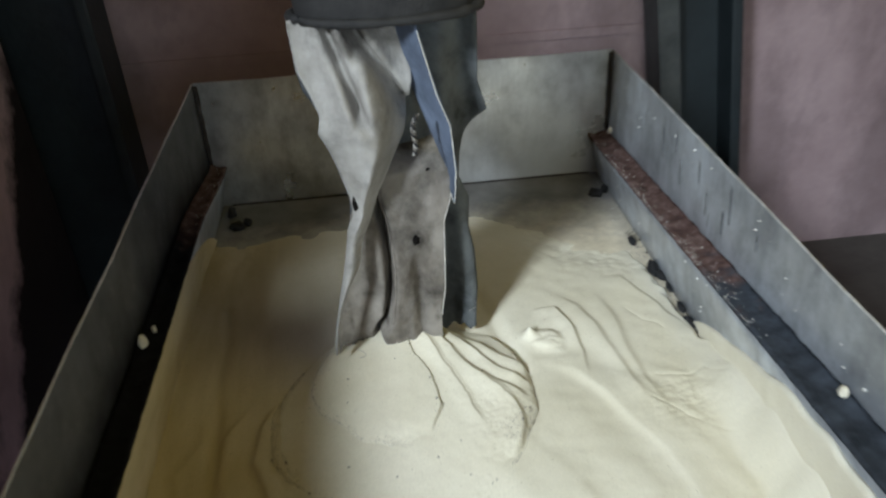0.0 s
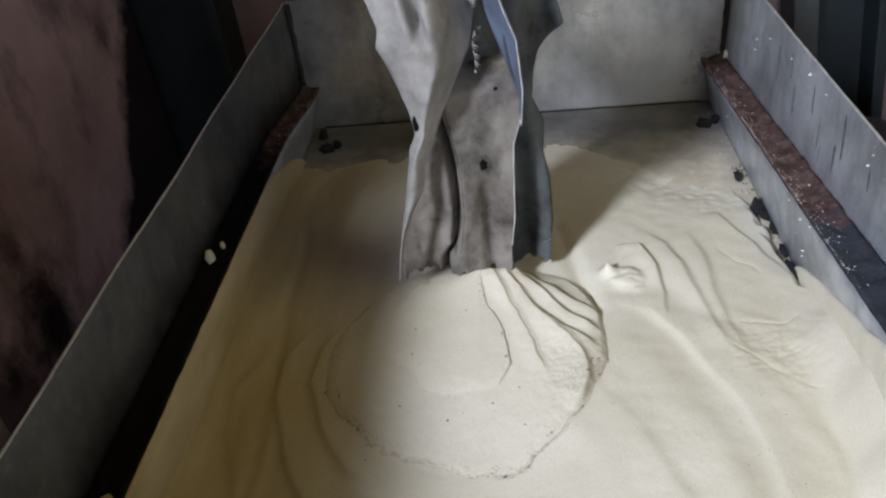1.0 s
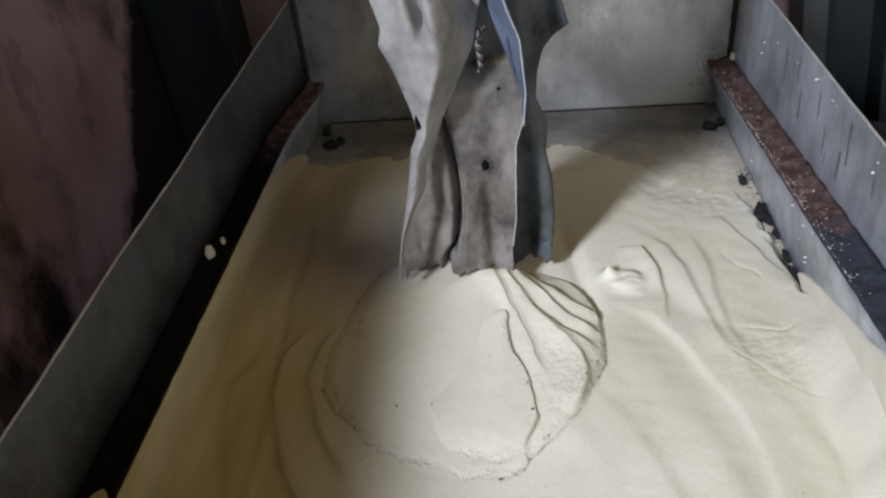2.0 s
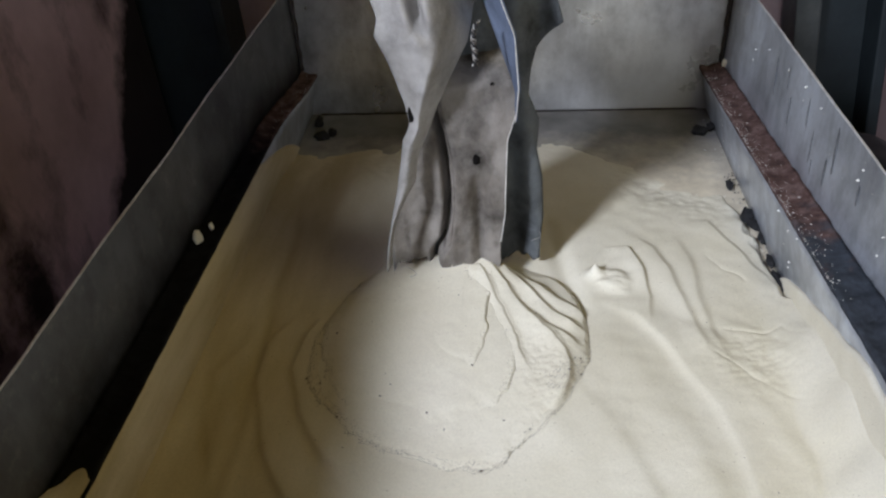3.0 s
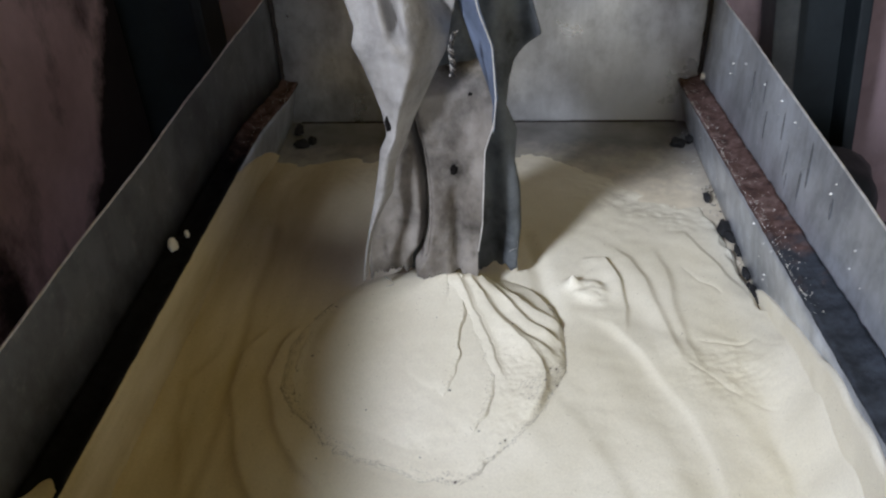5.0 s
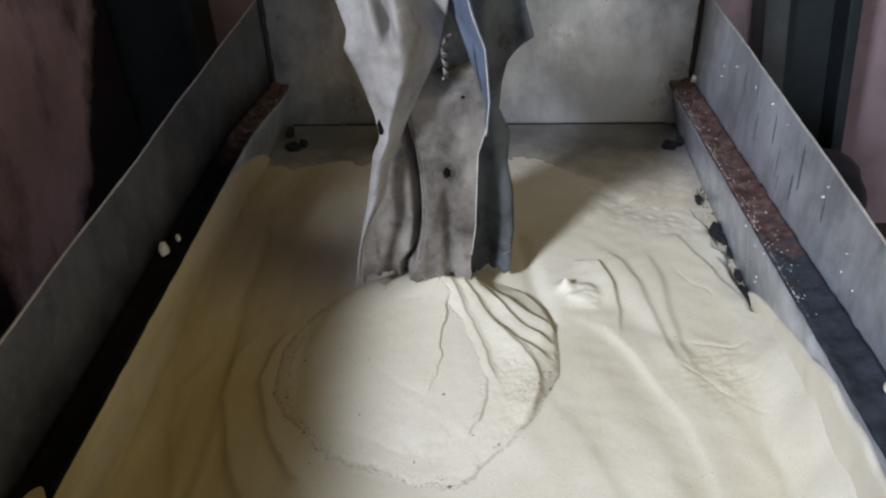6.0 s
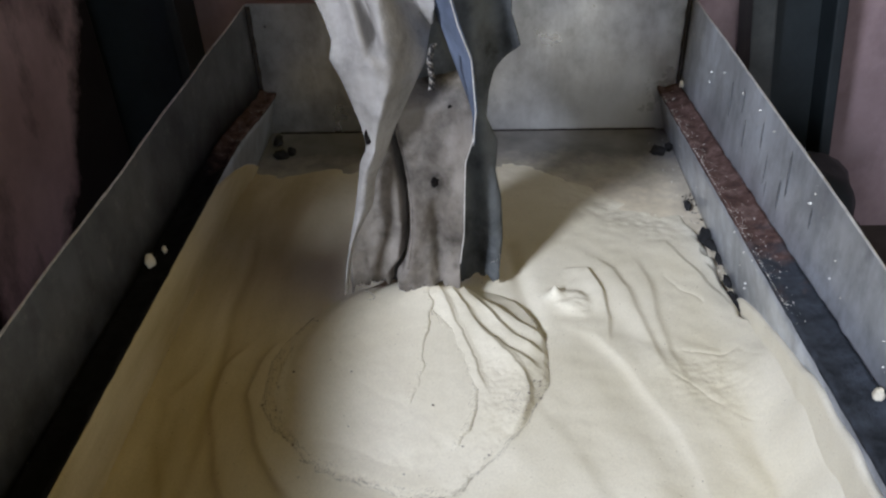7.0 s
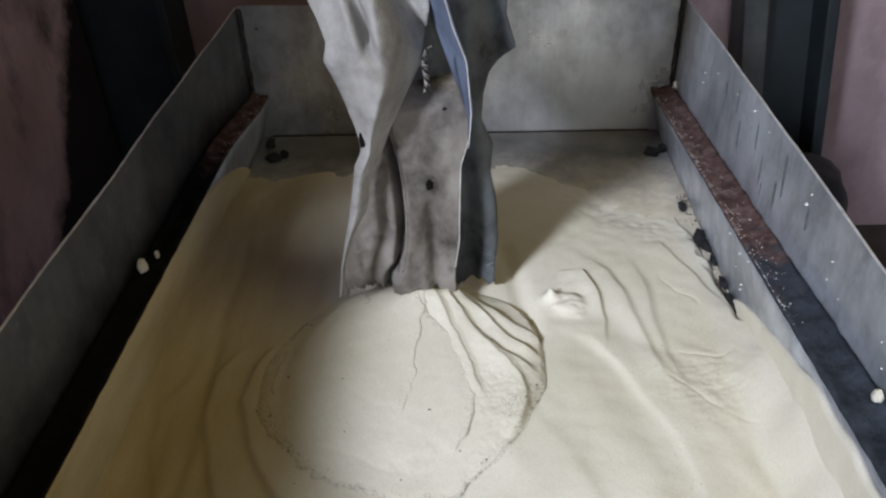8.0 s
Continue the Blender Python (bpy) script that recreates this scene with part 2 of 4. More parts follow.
# soiled canvas; tone and patches also paint shade behind the fold and flap
CLOTH_SOILED_DIM = mat_cloth("stained_shaded_canvas", (0.25, 0.228, 0.203), (0.36, 0.33, 0.30), 0.88, ((-0.036, 0.845, 0.022, 0.03, 0.85), (-0.034, 0.78, 0.014, 0.06, 0.6), (-0.03, 0.99, 0.09, 0.035, 0.9), (-0.075, 0.90, 0.022, 0.05, 0.5), (-0.115, 0.745, 0.03, 0.018, 0.5), (-0.145, 0.70, 0.012, 0.04, 0.6), (-0.09, 0.70, 0.012, 0.05, 0.7), (-0.01, 0.70, 0.014, 0.03, 0.55)))
# rear layer coloured darker and bluer for the shade it hangs in
CLOTH_SHADED = mat_cloth("shaded_blue_canvas", (0.128, 0.138, 0.143), (0.55, 0.56, 0.6))
# the blue tint paints cool light on the turned flap
CLOTH_FLAP = mat_cloth("blue_lit_canvas", (0.155, 0.19, 0.265), (0.7, 0.7, 0.74), 0.6)
PLASTER = mat_plaster(pale=0.82)
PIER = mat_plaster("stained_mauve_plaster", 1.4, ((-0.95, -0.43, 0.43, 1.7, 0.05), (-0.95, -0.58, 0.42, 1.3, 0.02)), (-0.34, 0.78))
COLUMN = mat_rough("dark_painted_steel", (0.012, 0.018, 0.022), (0.03, 0.042, 0.05), 5, 0.55)
CONCRETE = mat_rough("sooty_concrete", (0.06, 0.055, 0.052), (0.13, 0.12, 0.115), 4)
RESIDUE = mat_rough("black_grease_residue", (0.006, 0.006, 0.007), (0.022, 0.022, 0.024), 60, 0.85)
RIM_HIGHLIGHT = mat_rough("rim_highlight_steel", (0.5, 0.5, 0.5), (0.75, 0.75, 0.76), 60, 0.45, 0.3)
GREASE = mat_rough("dull_grease_smear", (0.09, 0.095, 0.105), (0.19, 0.20, 0.215), 90, 0.6)
WELD = mat_rough("dark_weld_bead", (0.02, 0.018, 0.018), (0.07, 0.06, 0.058), 120, 0.6, 0.4)
RUBBER = mat_rough("dark_rubber_band", (0.01, 0.01, 0.011), (0.028, 0.027, 0.027), 30, 0.8)
THREAD = mat_rough("pale_cotton_thread", (0.5, 0.48, 0.44), (0.75, 0.73, 0.7), 200, 0.9)
WHITE = mat_rough("white_flour", (0.76, 0.75, 0.71), (0.87, 0.86, 0.83), 90, 0.95)
CRUMB = mat_rough("bran_crumb", (0.075, 0.063, 0.052), (0.22, 0.19, 0.15), 150, 0.9)


# ---- mesh helpers ----
def mesh_of(name, verts, faces, mat, smooth=True):
    me = bpy.data.meshes.new(name)
    me.from_pydata([tuple(map(float, v)) for v in verts], [], faces)
    me.materials.append(mat)
    me.update()
    if smooth:
        me.polygons.foreach_set("use_smooth", [True] * len(me.polygons))
    return me


def part(name, data, parent=None, label="", m=None):
    """One mesh object, a part of parent where that is given. data: a mesh, or (bmesh, material)."""
    if isinstance(data, tuple):
        bm, mat = data
        me = bpy.data.meshes.new(name)
        bm.normal_update()
        bm.to_mesh(me)
        bm.free()
        me.materials.append(mat)
        data = me
    ob = new(name, data)
    if parent:
        ob.parent = parent
    if m:
        ob.matrix_basis = m
    if label:
        tagged(ob, label)
    return ob


def box(x0, x1, y0, y1, z0, z1, bevel=0.0):
    bm = bmesh.new()
    bmesh.ops.create_cube(bm, size=1)
    for v in bm.verts:
        v.co = ((x0 + x1) / 2 + v.co.x * (x1 - x0), (y0 + y1) / 2 + v.co.y * (y1 - y0), (z0 + z1) / 2 + v.co.z * (z1 - z0))
    if bevel:
        bmesh.ops.bevel(bm, geom=bm.edges[:], offset=bevel, segments=2, affect="EDGES", profile=0.6)
    return bm


def grid_faces(n, m, flip=False):
    """Quads over n rows of m points."""
    out = []
    for i in range(n - 1):
        for j in range(m - 1):
            q = (i * m + j, i * m + j + 1, (i + 1) * m + j + 1, (i + 1) * m + j)
            out.append(q[::-1] if flip else q)
    return out


def closed_sheet(front, back):
    """A solid between two equal grids of points (n, m, 3)."""
    n, m = front.shape[:2]
    k = n * m
    verts = list(front.reshape(-1, 3)) + list(back.reshape(-1, 3))
    faces = grid_faces(n, m) + [tuple(k + i for i in f) for f in grid_faces(n, m, True)]
    ring = [j for j in range(m)] + [i * m + m - 1 for i in range(1, n)] + [(n - 1) * m + j for j in range(m - 2, -1, -1)] + [i * m for i in range(n - 2, 0, -1)]
    for a, b in zip(ring, ring[1:] + ring[:1]):
        faces.append((b, a, k + a, k + b))
    return verts, faces


def wobble(x, y, z, f, seed=0.0):
    return noise.noise(Vector((x * f + seed, y * f - seed, z * f + 2 * seed)))


def vnoise(X, Y, f, seed=0.0):
    """Smooth value noise over arrays, -1 to 1."""
    rng = np.random.RandomState(int(seed * 17) + 5)
    T = rng.uniform(-1, 1, (64, 64))
    x, y = (0.79 * X + 0.61 * Y) * f + seed * 3.1, (0.79 * Y - 0.61 * X) * f + seed * 5.7
    i, j = np.floor(x).astype(int), np.floor(y).astype(int)
    u, v = x - i, y - j
    u, v = u * u * u * (u * (6 * u - 15) + 10), v * v * v * (v * (6 * v - 15) + 10)
    g = lambda a, b: T[a % 64, b % 64]
    return (g(i, j) * (1 - u) + g(i + 1, j) * u) * (1 - v) + (g(i, j + 1) * (1 - u) + g(i + 1, j + 1) * u) * v


def near_line(X, Y, pts):
    """Signed distance from a polyline and the fraction of the way along it."""
    best, side, along = np.full(X.shape, 9.0), np.zeros(X.shape), np.zeros(X.shape)
    n = len(pts) - 1
    for k in range(n):
        (ax, ay), (bx, by) = pts[k], pts[k + 1]
        dx, dy = bx - ax, by - ay
        s = np.clip(((X - ax) * dx + (Y - ay) * dy) / (dx * dx + dy * dy), 0, 1)
        d = np.hypot(X - ax - s * dx, Y - ay - s * dy)
        c = np.sign(dx * (Y - ay) - dy * (X - ax))
        near = d < best
        best, side, along = np.where(near, d, best), np.where(near, c, side), np.where(near, (k + s) / n, along)
    return best * side, along


def sstep(a, b, x):
    t = np.clip((x - a) / (b - a), 0, 1)
    return t * t * (3 - 2 * t)


# ---- the room ----
def slab(name, x0, x1, y0, y1, z0, z1, mat, label):
    return tagged(part(name, (box(x0, x1, y0, y1, z0, z1), mat)), label, kind="structure")


def room():
    slab("floor", -2.8, 2.4, -3.77, 0.8, -0.2, 0.0, CONCRETE, "sooty grey concrete floor dusted with flour")
    slab("ceiling", -2.8, 2.4, -3.77, 0.8, 3.8, 4.0, CONCRETE, "dim sooty concrete ceiling above the machine")
    slab("wall_north", -2.5, 2.1, 0.5, 0.8, 0.0, 3.8, PLASTER, "stained mauve pink plaster wall behind the tray")
    slab("wall_west", -2.8, -2.5, -3.47, 0.8, 0.0, 3.8, PLASTER, "dim mauve plaster side wall")
    slab("wall_east", 2.1, 2.4, -3.47, 0.8, 0.0, 3.8, PLASTER, "dim mauve plaster side wall")
    x, z, w, h = WINDOW[0], WINDOW[2], 0.34, 0.34
    south = tagged(new("wall_south"), "plaster wall with one small high window and an unseen opening added for fill", kind="structure")
    for x0, x1, z0, z1 in ((-2.8, x - w, 0, 3.8), (x + w, FILL_GAP[0], 0, 3.8), (FILL_GAP[1], 2.4, 0, 3.8), (FILL_GAP[0], FILL_GAP[1], FILL_GAP[2], 3.8), (x - w, x + w, 0, z - h), (x - w, x + w, z + h, 3.8)):
        part("wall_section", (box(x0, x1, -3.77, -3.47, z0, z1), PLASTER), south)
    # the pier's unseen front end is lengthened to shade the tray's back left
    slab("wall_pier", -1.4, -0.95, -1.74, 0.335, 0.0, 3.8, PIER, "pink plaster pier with soot stains, black towards the back")
    # unseen wall added to keep window light off the tray's left
    slab("shade_wall", -0.64, -0.52, -2.9, -1.08, 0.0, 1.15, PLASTER, "unseen low wall added to shade the left of the tray")
    # a plaster ledge line along the wall behind
    slab("trim", -0.755, 0.73, 0.492, 0.5, 0.765, 0.79, PLASTER, "thin raised plaster band along the wall")
    for at, half0, half1, turn, lab in ((0.80, 0.11, 0.112, -7.5, "dark blue-grey steel channel strut leaning by the wall"), (-0.895, 0.165, 0.165, 0, "black teal-painted steel column in deep shade")):
        col = tagged(new("steel_column"), lab, "column", "steel columns by the wall")
        # local z runs from floor to ceiling, zero at the height of 0.8
        col.matrix_basis = pose(at, 0.0, 0.8, 0, turn, 0)
        lo, hi, x0, x1 = -0.81, 3.03, -half0, half1
        part("web", (box(x0 + 0.06, x1 - 0.03, 0.43, 0.47, lo, hi, 0.003), COLUMN), col)
        part("flange", (box(x0, x0 + 0.06, 0.36, 0.48, lo, hi, 0.006), PAINT_GREY if at > 0 else COLUMN), col)
        part("flange", (box(x1 - 0.03, x1, 0.34, 0.48, lo, hi, 0.006), COLUMN), col)


def lumpy(rx, ry, rz, seed, rough=0.25, sub=3):
    bm = bmesh.new()
    bmesh.ops.create_icosphere(bm, subdivisions=sub, radius=1)
    for v in bm.verts:
        k = 1 + rough * wobble(*v.co, 1.6, seed) + rough * 0.5 * wobble(*v.co, 4.3, seed + 3)
        v.co = (v.co.x * rx * k, v.co.y * ry * k, v.co.z * rz * k)
    for f in bm.faces:
        f.smooth = True
    return bm


def dark_clutter():
    # made-up rounded lumps where some dark, unclear clutter stands
    for x, y, z, r, seed in ((0.86, 0.16, 0.13, 0.2, 1.0), (0.84, 0.14, 0.30, 0.13, 2.5)):
        sack = tagged(new("sack"), "dark lump standing in for unclear clutter beside the tray", "sack", "sacks beside the tray")
        sack.matrix_basis = pose(x, y, z, 0, 0, 30 * seed)
        part("lump_body", (lumpy(r * 0.95, r * 0.9, 0.14, seed, 0.18), COLUMN), sack)
        part("small_lump", (lumpy(0.05, 0.04, 0.045, seed + 4, 0.3), COLUMN), sack, "", pose(r * 0.9, 0, 0.02))


# ---- the tray ----
RIM, FLOOR_Z, HALF, FRONT = 0.888, 0.597, 0.45, -1.42


def wall_sheet(axis, at, thick, a0, a1, z0, z1, seed, mat=None):
    """A plate with a faintly dented face and an uneven top edge; axis: the way its normal points."""
    n, m = 40, 12
    f, b = np.zeros((m, n, 3)), np.zeros((m, n, 3))
    for i in range(m):
        for j in range(n):
            a, s = a0 + (a1 - a0) * j / (n - 1), i / (m - 1)
            z = z0 + (z1 - z0) * s + (s ** 3) * 0.0035 * wobble(a, 0, 0, 5, seed)
            d = 0.003 * wobble(a, 0, z, 3.5, seed) * math.sin(math.pi * s)
            f[i, j] = (at + d, a, z) if axis == "x" else (a, at + d, z)
            b[i, j] = (at + d + thick, a, z) if axis == "x" else (a, at + d + thick, z)
    if (axis == "x") == (thick > 0):
        f, b = f[:, ::-1], b[:, ::-1]
    v, q = closed_sheet(f, b)
    me = mesh_of("plate", v, q, mat or STEEL)
    me.set_sharp_from_angle(angle=radians(40))
    return me


def ledge_z(side, y):
    """The height of the rusted ledge's top along the tray."""
    if side > 0:
        return 0.697 + 0.079 * -y
    return 0.698 + 0.037 * float(sstep(0.0, 0.36, -y)) + 0.012 * -y


def ledge(side):
    """The rusted angle along a side wall: its rough top and the plate under its lip."""
    n, m = 150, 10
    y0, y1 = FRONT + 0.004, -0.004
    def top_z(y):
        return ledge_z(side, y)
    top, low = np.zeros((n, m, 3)), np.zeros((n, m, 3))
    for i in range(n):
        y = y0 + (y1 - y0) * i / (n - 1)
        for j in range(m):
            s = j / (m - 1)
            x = HALF - 0.003 - (0.043 if side > 0 else 0.032) * s
            r = 0.0035 * wobble(x * 2, y, side, 28) + 0.0025 * wobble(x, y, side, 75)
            z = top_z(y) + r + 0.008 * (1 - s) ** 3
            x += 0.0015 * wobble(y, side, 0, 40) * s
            top[i, j], low[i, j] = (side * x, y, z), (side * x, y, top_z(y) - 0.007)
    if side < 0:
        top, low = top[:, ::-1], low[:, ::-1]
    v, q = closed_sheet(top[:, ::-1], low[:, ::-1])
    rust = mesh_of("ledge_top", v, q, RUST if side > 0 else RUST_SHADED)
    k = 40
    f, b = np.zeros((6, k, 3)), np.zeros((6, k, 3))
    for i in range(6):
        for j in range(k):
            y, s = y0 + (y1 - y0) * j / (k - 1), i / 5
            z = (top_z(y) - 0.007) * s + (FLOOR_Z + 0.001) * (1 - s)
            x = (0.430 if side > 0 else 0.440) - 0.0215 * s + 0.002 * wobble(y, z, side, 4)
            f[i, j], b[i, j] = (side * x, y, z), (side * (x + 0.004), y, z)
    if side > 0:
        f, b = f[:, ::-1], b[:, ::-1]
    v, q = closed_sheet(f, b)
    return rust, mesh_of("lower_plate", v, q, STEEL)


def bead(points, r, mat, seed=0.0):
    """A lumpy round bar along points."""
    verts, faces, k = [], [], 8
    for i, p in enumerate(points):
        p = Vector(p)
        d = (Vector(points[min(i + 1, len(points) - 1)]) - Vector(points[max(i - 1, 0)])).normalized()
        a = d.orthogonal().normalized()
        c = d.cross(a)
        for j in range(k):
            w = 2 * math.pi * j / k
            rr = r * (1 + 0.45 * wobble(p.x + j, p.y, p.z, 45, seed))
            verts.append(p + rr * (math.cos(w) * a + math.sin(w) * c))
    for i in range(len(points) - 1):
        for j in range(k):
            faces.append((i * k + j, i * k + (j + 1) % k, (i + 1) * k + (j + 1) % k, (i + 1) * k + j))
    faces += [tuple(range(k))[::-1], tuple((len(points) - 1) * k + j for j in range(k))]
    return mesh_of("bead", verts, faces, mat)


def line(a, b, n):
    return [tuple(np.array(a) + (np.array(b) - np.array(a)) * i / (n - 1)) for i in range(n)]


def tray():
    t = tagged(new("hopper_tray"), "long galvanised steel flour tray with rusted inner ledges", "tray")
    part("side_wall", wall_sheet("x", HALF, 0.004, FRONT, 0.0, 0.55, RIM, 1.0), t)
    part("side_wall", wall_sheet("x", -HALF, -0.004, FRONT, 0.0, 0.55, RIM, 4.0, GRIMY_SHADED), t, "grimy dull steel side wall with its shade painted in")
    part("back_wall", wall_sheet("y", 0.0, 0.004, -HALF, HALF, 0.55, RIM + 0.001, 7.0, STEEL_BACK), t)
    # unseen front wall, raised above the rim to shade the front of the bed
    part("front_wall", wall_sheet("y", FRONT, -0.004, -HALF, HALF, 0.55, 0.95, 9.0), t)
    part("floor_plate", (box(-HALF + 0.001, HALF - 0.001, FRONT + 0.001, -0.001, 0.585, FLOOR_Z), DUSTED), t)
    for side in (1, -1):
        rust, low = ledge(side)
        part("ledge", rust, t, "rough red-brown rusted angle-iron ledge, greasy and black towards the front")
        part("lower_plate", low, t)
        seed = 1.0 if side > 0 else 4.0
        # pale bead that paints the bright highlight along the rim
        part("rim_edge", bead([(side * (HALF + 0.002), y, RIM + 0.0002 + 0.0035 * wobble(y, 0, 0, 5, seed)) for y in np.linspace(FRONT, -0.004, 120)], 0.0017, RIM_HIGHLIGHT, side), t, "pale steel rim edge painted as a highlight")
        part("weld_seam", bead(line((side * 0.447, -0.004, FLOOR_Z + 0.11), (side * 0.447, -0.004, RIM - 0.004), 40), 0.0055, WELD, side), t, "dark rough corner weld seam")
        bolt = part("bolt", (lumpy(0.016, 0.014, 0.010, 3.0 + side, 0.45), RESIDUE), t, "greasy black bolt head", pose(0.397 * side, -0.115, FLOOR_Z + 0.006))
        part("nut", (lumpy(0.009, 0.009, 0.010, 5.0 + side, 0.3), RESIDUE), bolt, "", pose(0.022, 0.012, 0.002))
        for y in (-0.08, -1.34):
            part("leg", (box(side * 0.40 - 0.025, side * 0.40 + 0.025, y - 0.025, y + 0.025, 0.0, 0.585, 0.004), COLUMN), t)
    for y, z, tall, lean, wide in ((-0.505, 0.838, 0.020, -9, 1.0), (-0.627, 0.842, 0.030, -9, 1.3), (-0.561, 0.775, 0.016, -8, 0.9), (-0.545, 0.80, 0.022, -6, 1.1), (-0.40, 0.845, 0.018, -8, 0.8), (-0.43, 0.80, 0.026, -7, 1.6), (-0.34, 0.82, 0.03, -8, 1.2), (-0.61, 0.80, 0.02, -8, 1.5), (-0.72, 0.83, 0.014, -9, 1.0)):
        part("grease_streak", (lumpy(0.0007, 0.0021 * wide, tall, y * 9 + z, 0.55, 3), GREASE), t, "dark grease run on the steel", pose(HALF - 0.0012, y, z, lean, 0, 0))
    part("foot_seam", bead(line((-0.42, -0.003, FLOOR_Z + 0.001), (0.41, -0.003, FLOOR_Z + 0.001), 90), 0.0022, WELD, 2.0), t, "dark seam along the foot of the back wall")


# ---- the powder ----
APEX, BED = (-0.055, -0.645), 0.617


def spread(X, Y, seed=0.0, grow=1.0, wob=0.05):
    """0 at the top of the heap, 1 at its foot."""
    cx, cy, rx, ry = -0.077, -0.785, 0.192 * grow, 0.208 * grow
    dx, dy = X - APEX[0], Y - APEX[1]
    th = np.arctan2(dy, dx)
    ux, uy = np.cos(th), np.sin(th)
    px, py = (APEX[0] - cx) / rx, (APEX[1] - cy) / ry
    qx, qy = ux / rx, uy / ry
    A, B, C = qx * qx + qy * qy, px * qx + py * qy, px * px + py * py - 1
    R = (-B + np.sqrt(np.maximum(B * B - A * C, 1e-9))) / A
    R = R * (1 + wob * vnoise(ux * 2.2, uy * 2.2, 1.0, 3 + seed) + 0.4 * wob * vnoise(ux * 7, uy * 7, 1.0, 7 + seed) + 0.005 * vnoise(X, Y, 90, seed))
    R = R * (1 + 0.26 * np.exp(-((th - 0.15) / 0.45) ** 2))
    return np.hypot(dx, dy) / R, th


def heap(s):
    return 0.042 * np.clip(1 - s, 0, 1) ** 1.1


def ridge(X, Y, pts, height, steep, gentle, turn=1):
    """A drift with one steep and one gentle side along pts, fading out at its ends."""
    d, along = near_line(X, Y, pts)
    d = d * turn
    k = np.where(d > 0, np.exp(-(d / gentle) ** 2), np.exp(-(d / steep) ** 2))
    return height * k * sstep(0, 0.18, along) * (1 - sstep(0.8, 1, along))


def bed_height(X, Y):
    z = BED + 0.004 * vnoise(X, Y, 5, 1) + 0.0012 * vnoise(X, Y, 13, 2)
    right = sstep(0.02, 0.2, X)
    # swept drifts that curve from the little cone to the front of the tray
    main = [(0.140, -0.672), (0.195, -0.704), (0.228, -0.760), (0.255, -0.830), (0.281, -0.889), (0.293, -0.96), (0.297, -1.05), (0.29, -1.25)]
    z += ridge(X, Y, main, 0.0056 * (1 + 0.35 * vnoise(X, Y, 9, 11)), 0.034, 0.011, -1)
    for ox, oy, h, steep in ((-0.04, -0.07, 0.0026, 0.022), (-0.10, -0.14, 0.0016, 0.012), (-0.15, -0.19, 0.0022, 0.024), (0.055, -0.02, 0.0036, 0.018), (0.10, -0.05, 0.0034, 0.014), (0.15, -0.04, 0.0032, 0.012)):
        z += ridge(X + 0.006 * vnoise(X, Y, 11, 4 + ox), Y, [(x + ox, y + oy) for x, y in main], h * (1 + 0.7 * vnoise(X, Y, 9, 11 + ox)), steep, 0.034, -1)
    # crisp arcs round the little cone
    for pts, h, steep, gentle in (([(0.155, -0.548), (0.197, -0.546), (0.217, -0.605), (0.218, -0.667), (0.206, -0.735)], 0.0068, 0.0045, 0.026), ([(0.21, -0.50), (0.237, -0.545), (0.252, -0.598), (0.263, -0.667), (0.271, -0.742), (0.285, -0.80)], 0.0048, 0.008, 0.024), ([(0.275, -0.50), (0.292, -0.568), (0.288, -0.68), (0.294, -0.753), (0.315, -0.84)], 0.0036, 0.009, 0.026), ([(0.335, -0.44), (0.352, -0.489), (0.387, -0.583), (0.420, -0.678), (0.425, -0.74)], 0.0038, 0.006, 0.03)):
        z += ridge(X + 0.003 * vnoise(X, Y, 26, 3), Y, pts, h * (1 + 0.4 * vnoise(X, Y, 14, 6)), steep, gentle, -1)
    # the little cone, the rough lump beside it and the notch under both
    lump = np.hypot(X - 0.166, (Y + 0.632) * 0.95) + 0.005 * vnoise(X, Y, 45, 4)
    z += 0.010 * np.exp(-((lump / 0.024) ** 4)) - 0.004 * np.exp(-((np.hypot(X - 0.160, Y + 0.626) / 0.008) ** 2)) + 0.0010 * vnoise(X, Y * 2, 90, 5) * (1 - sstep(0.02, 0.034, lump))
    z += 0.021 * np.exp(-((np.hypot(X - 0.141, Y + 0.616) / 0.0085) ** 1.5))
    z -= 0.007 * np.exp(-(near_line(X, Y, [(0.070, -0.47), (0.093, -0.584), (0.110, -0.69)])[0] / 0.016) ** 2)
    # cracks in the settled crust
    for pts in ([(0.285, -0.785), (0.329, -0.835), (0.359, -0.859), (0.385, -0.88)], [(0.39, -0.735), (0.408, -0.775), (0.421, -0.807), (0.422, -0.86)], [(0.325, -0.55), (0.345, -0.60), (0.37, -0.635)], [(0.31, -0.735), (0.35, -0.745), (0.395, -0.737)], [(0.405, -0.87), (0.417, -0.924), (0.414, -0.974)]):
        d, along = near_line(X + 0.006 * vnoise(X, Y, 30, 3), Y + 0.006 * vnoise(X, Y, 30, 9), pts)
        z -= (0.0013 * np.exp(-(d / 0.0026) ** 2) - 0.0003 * np.exp(-((d - 0.010) / 0.008) ** 2)) * sstep(0, 0.1, along) * (1 - sstep(0.85, 1, along)) * (0.7 + 0.7 * vnoise(X, Y, 35, 6))
    # old flow rings and a furrow beside the heap
    s, th = spread(X, Y, 0, 1.0, 0.03)
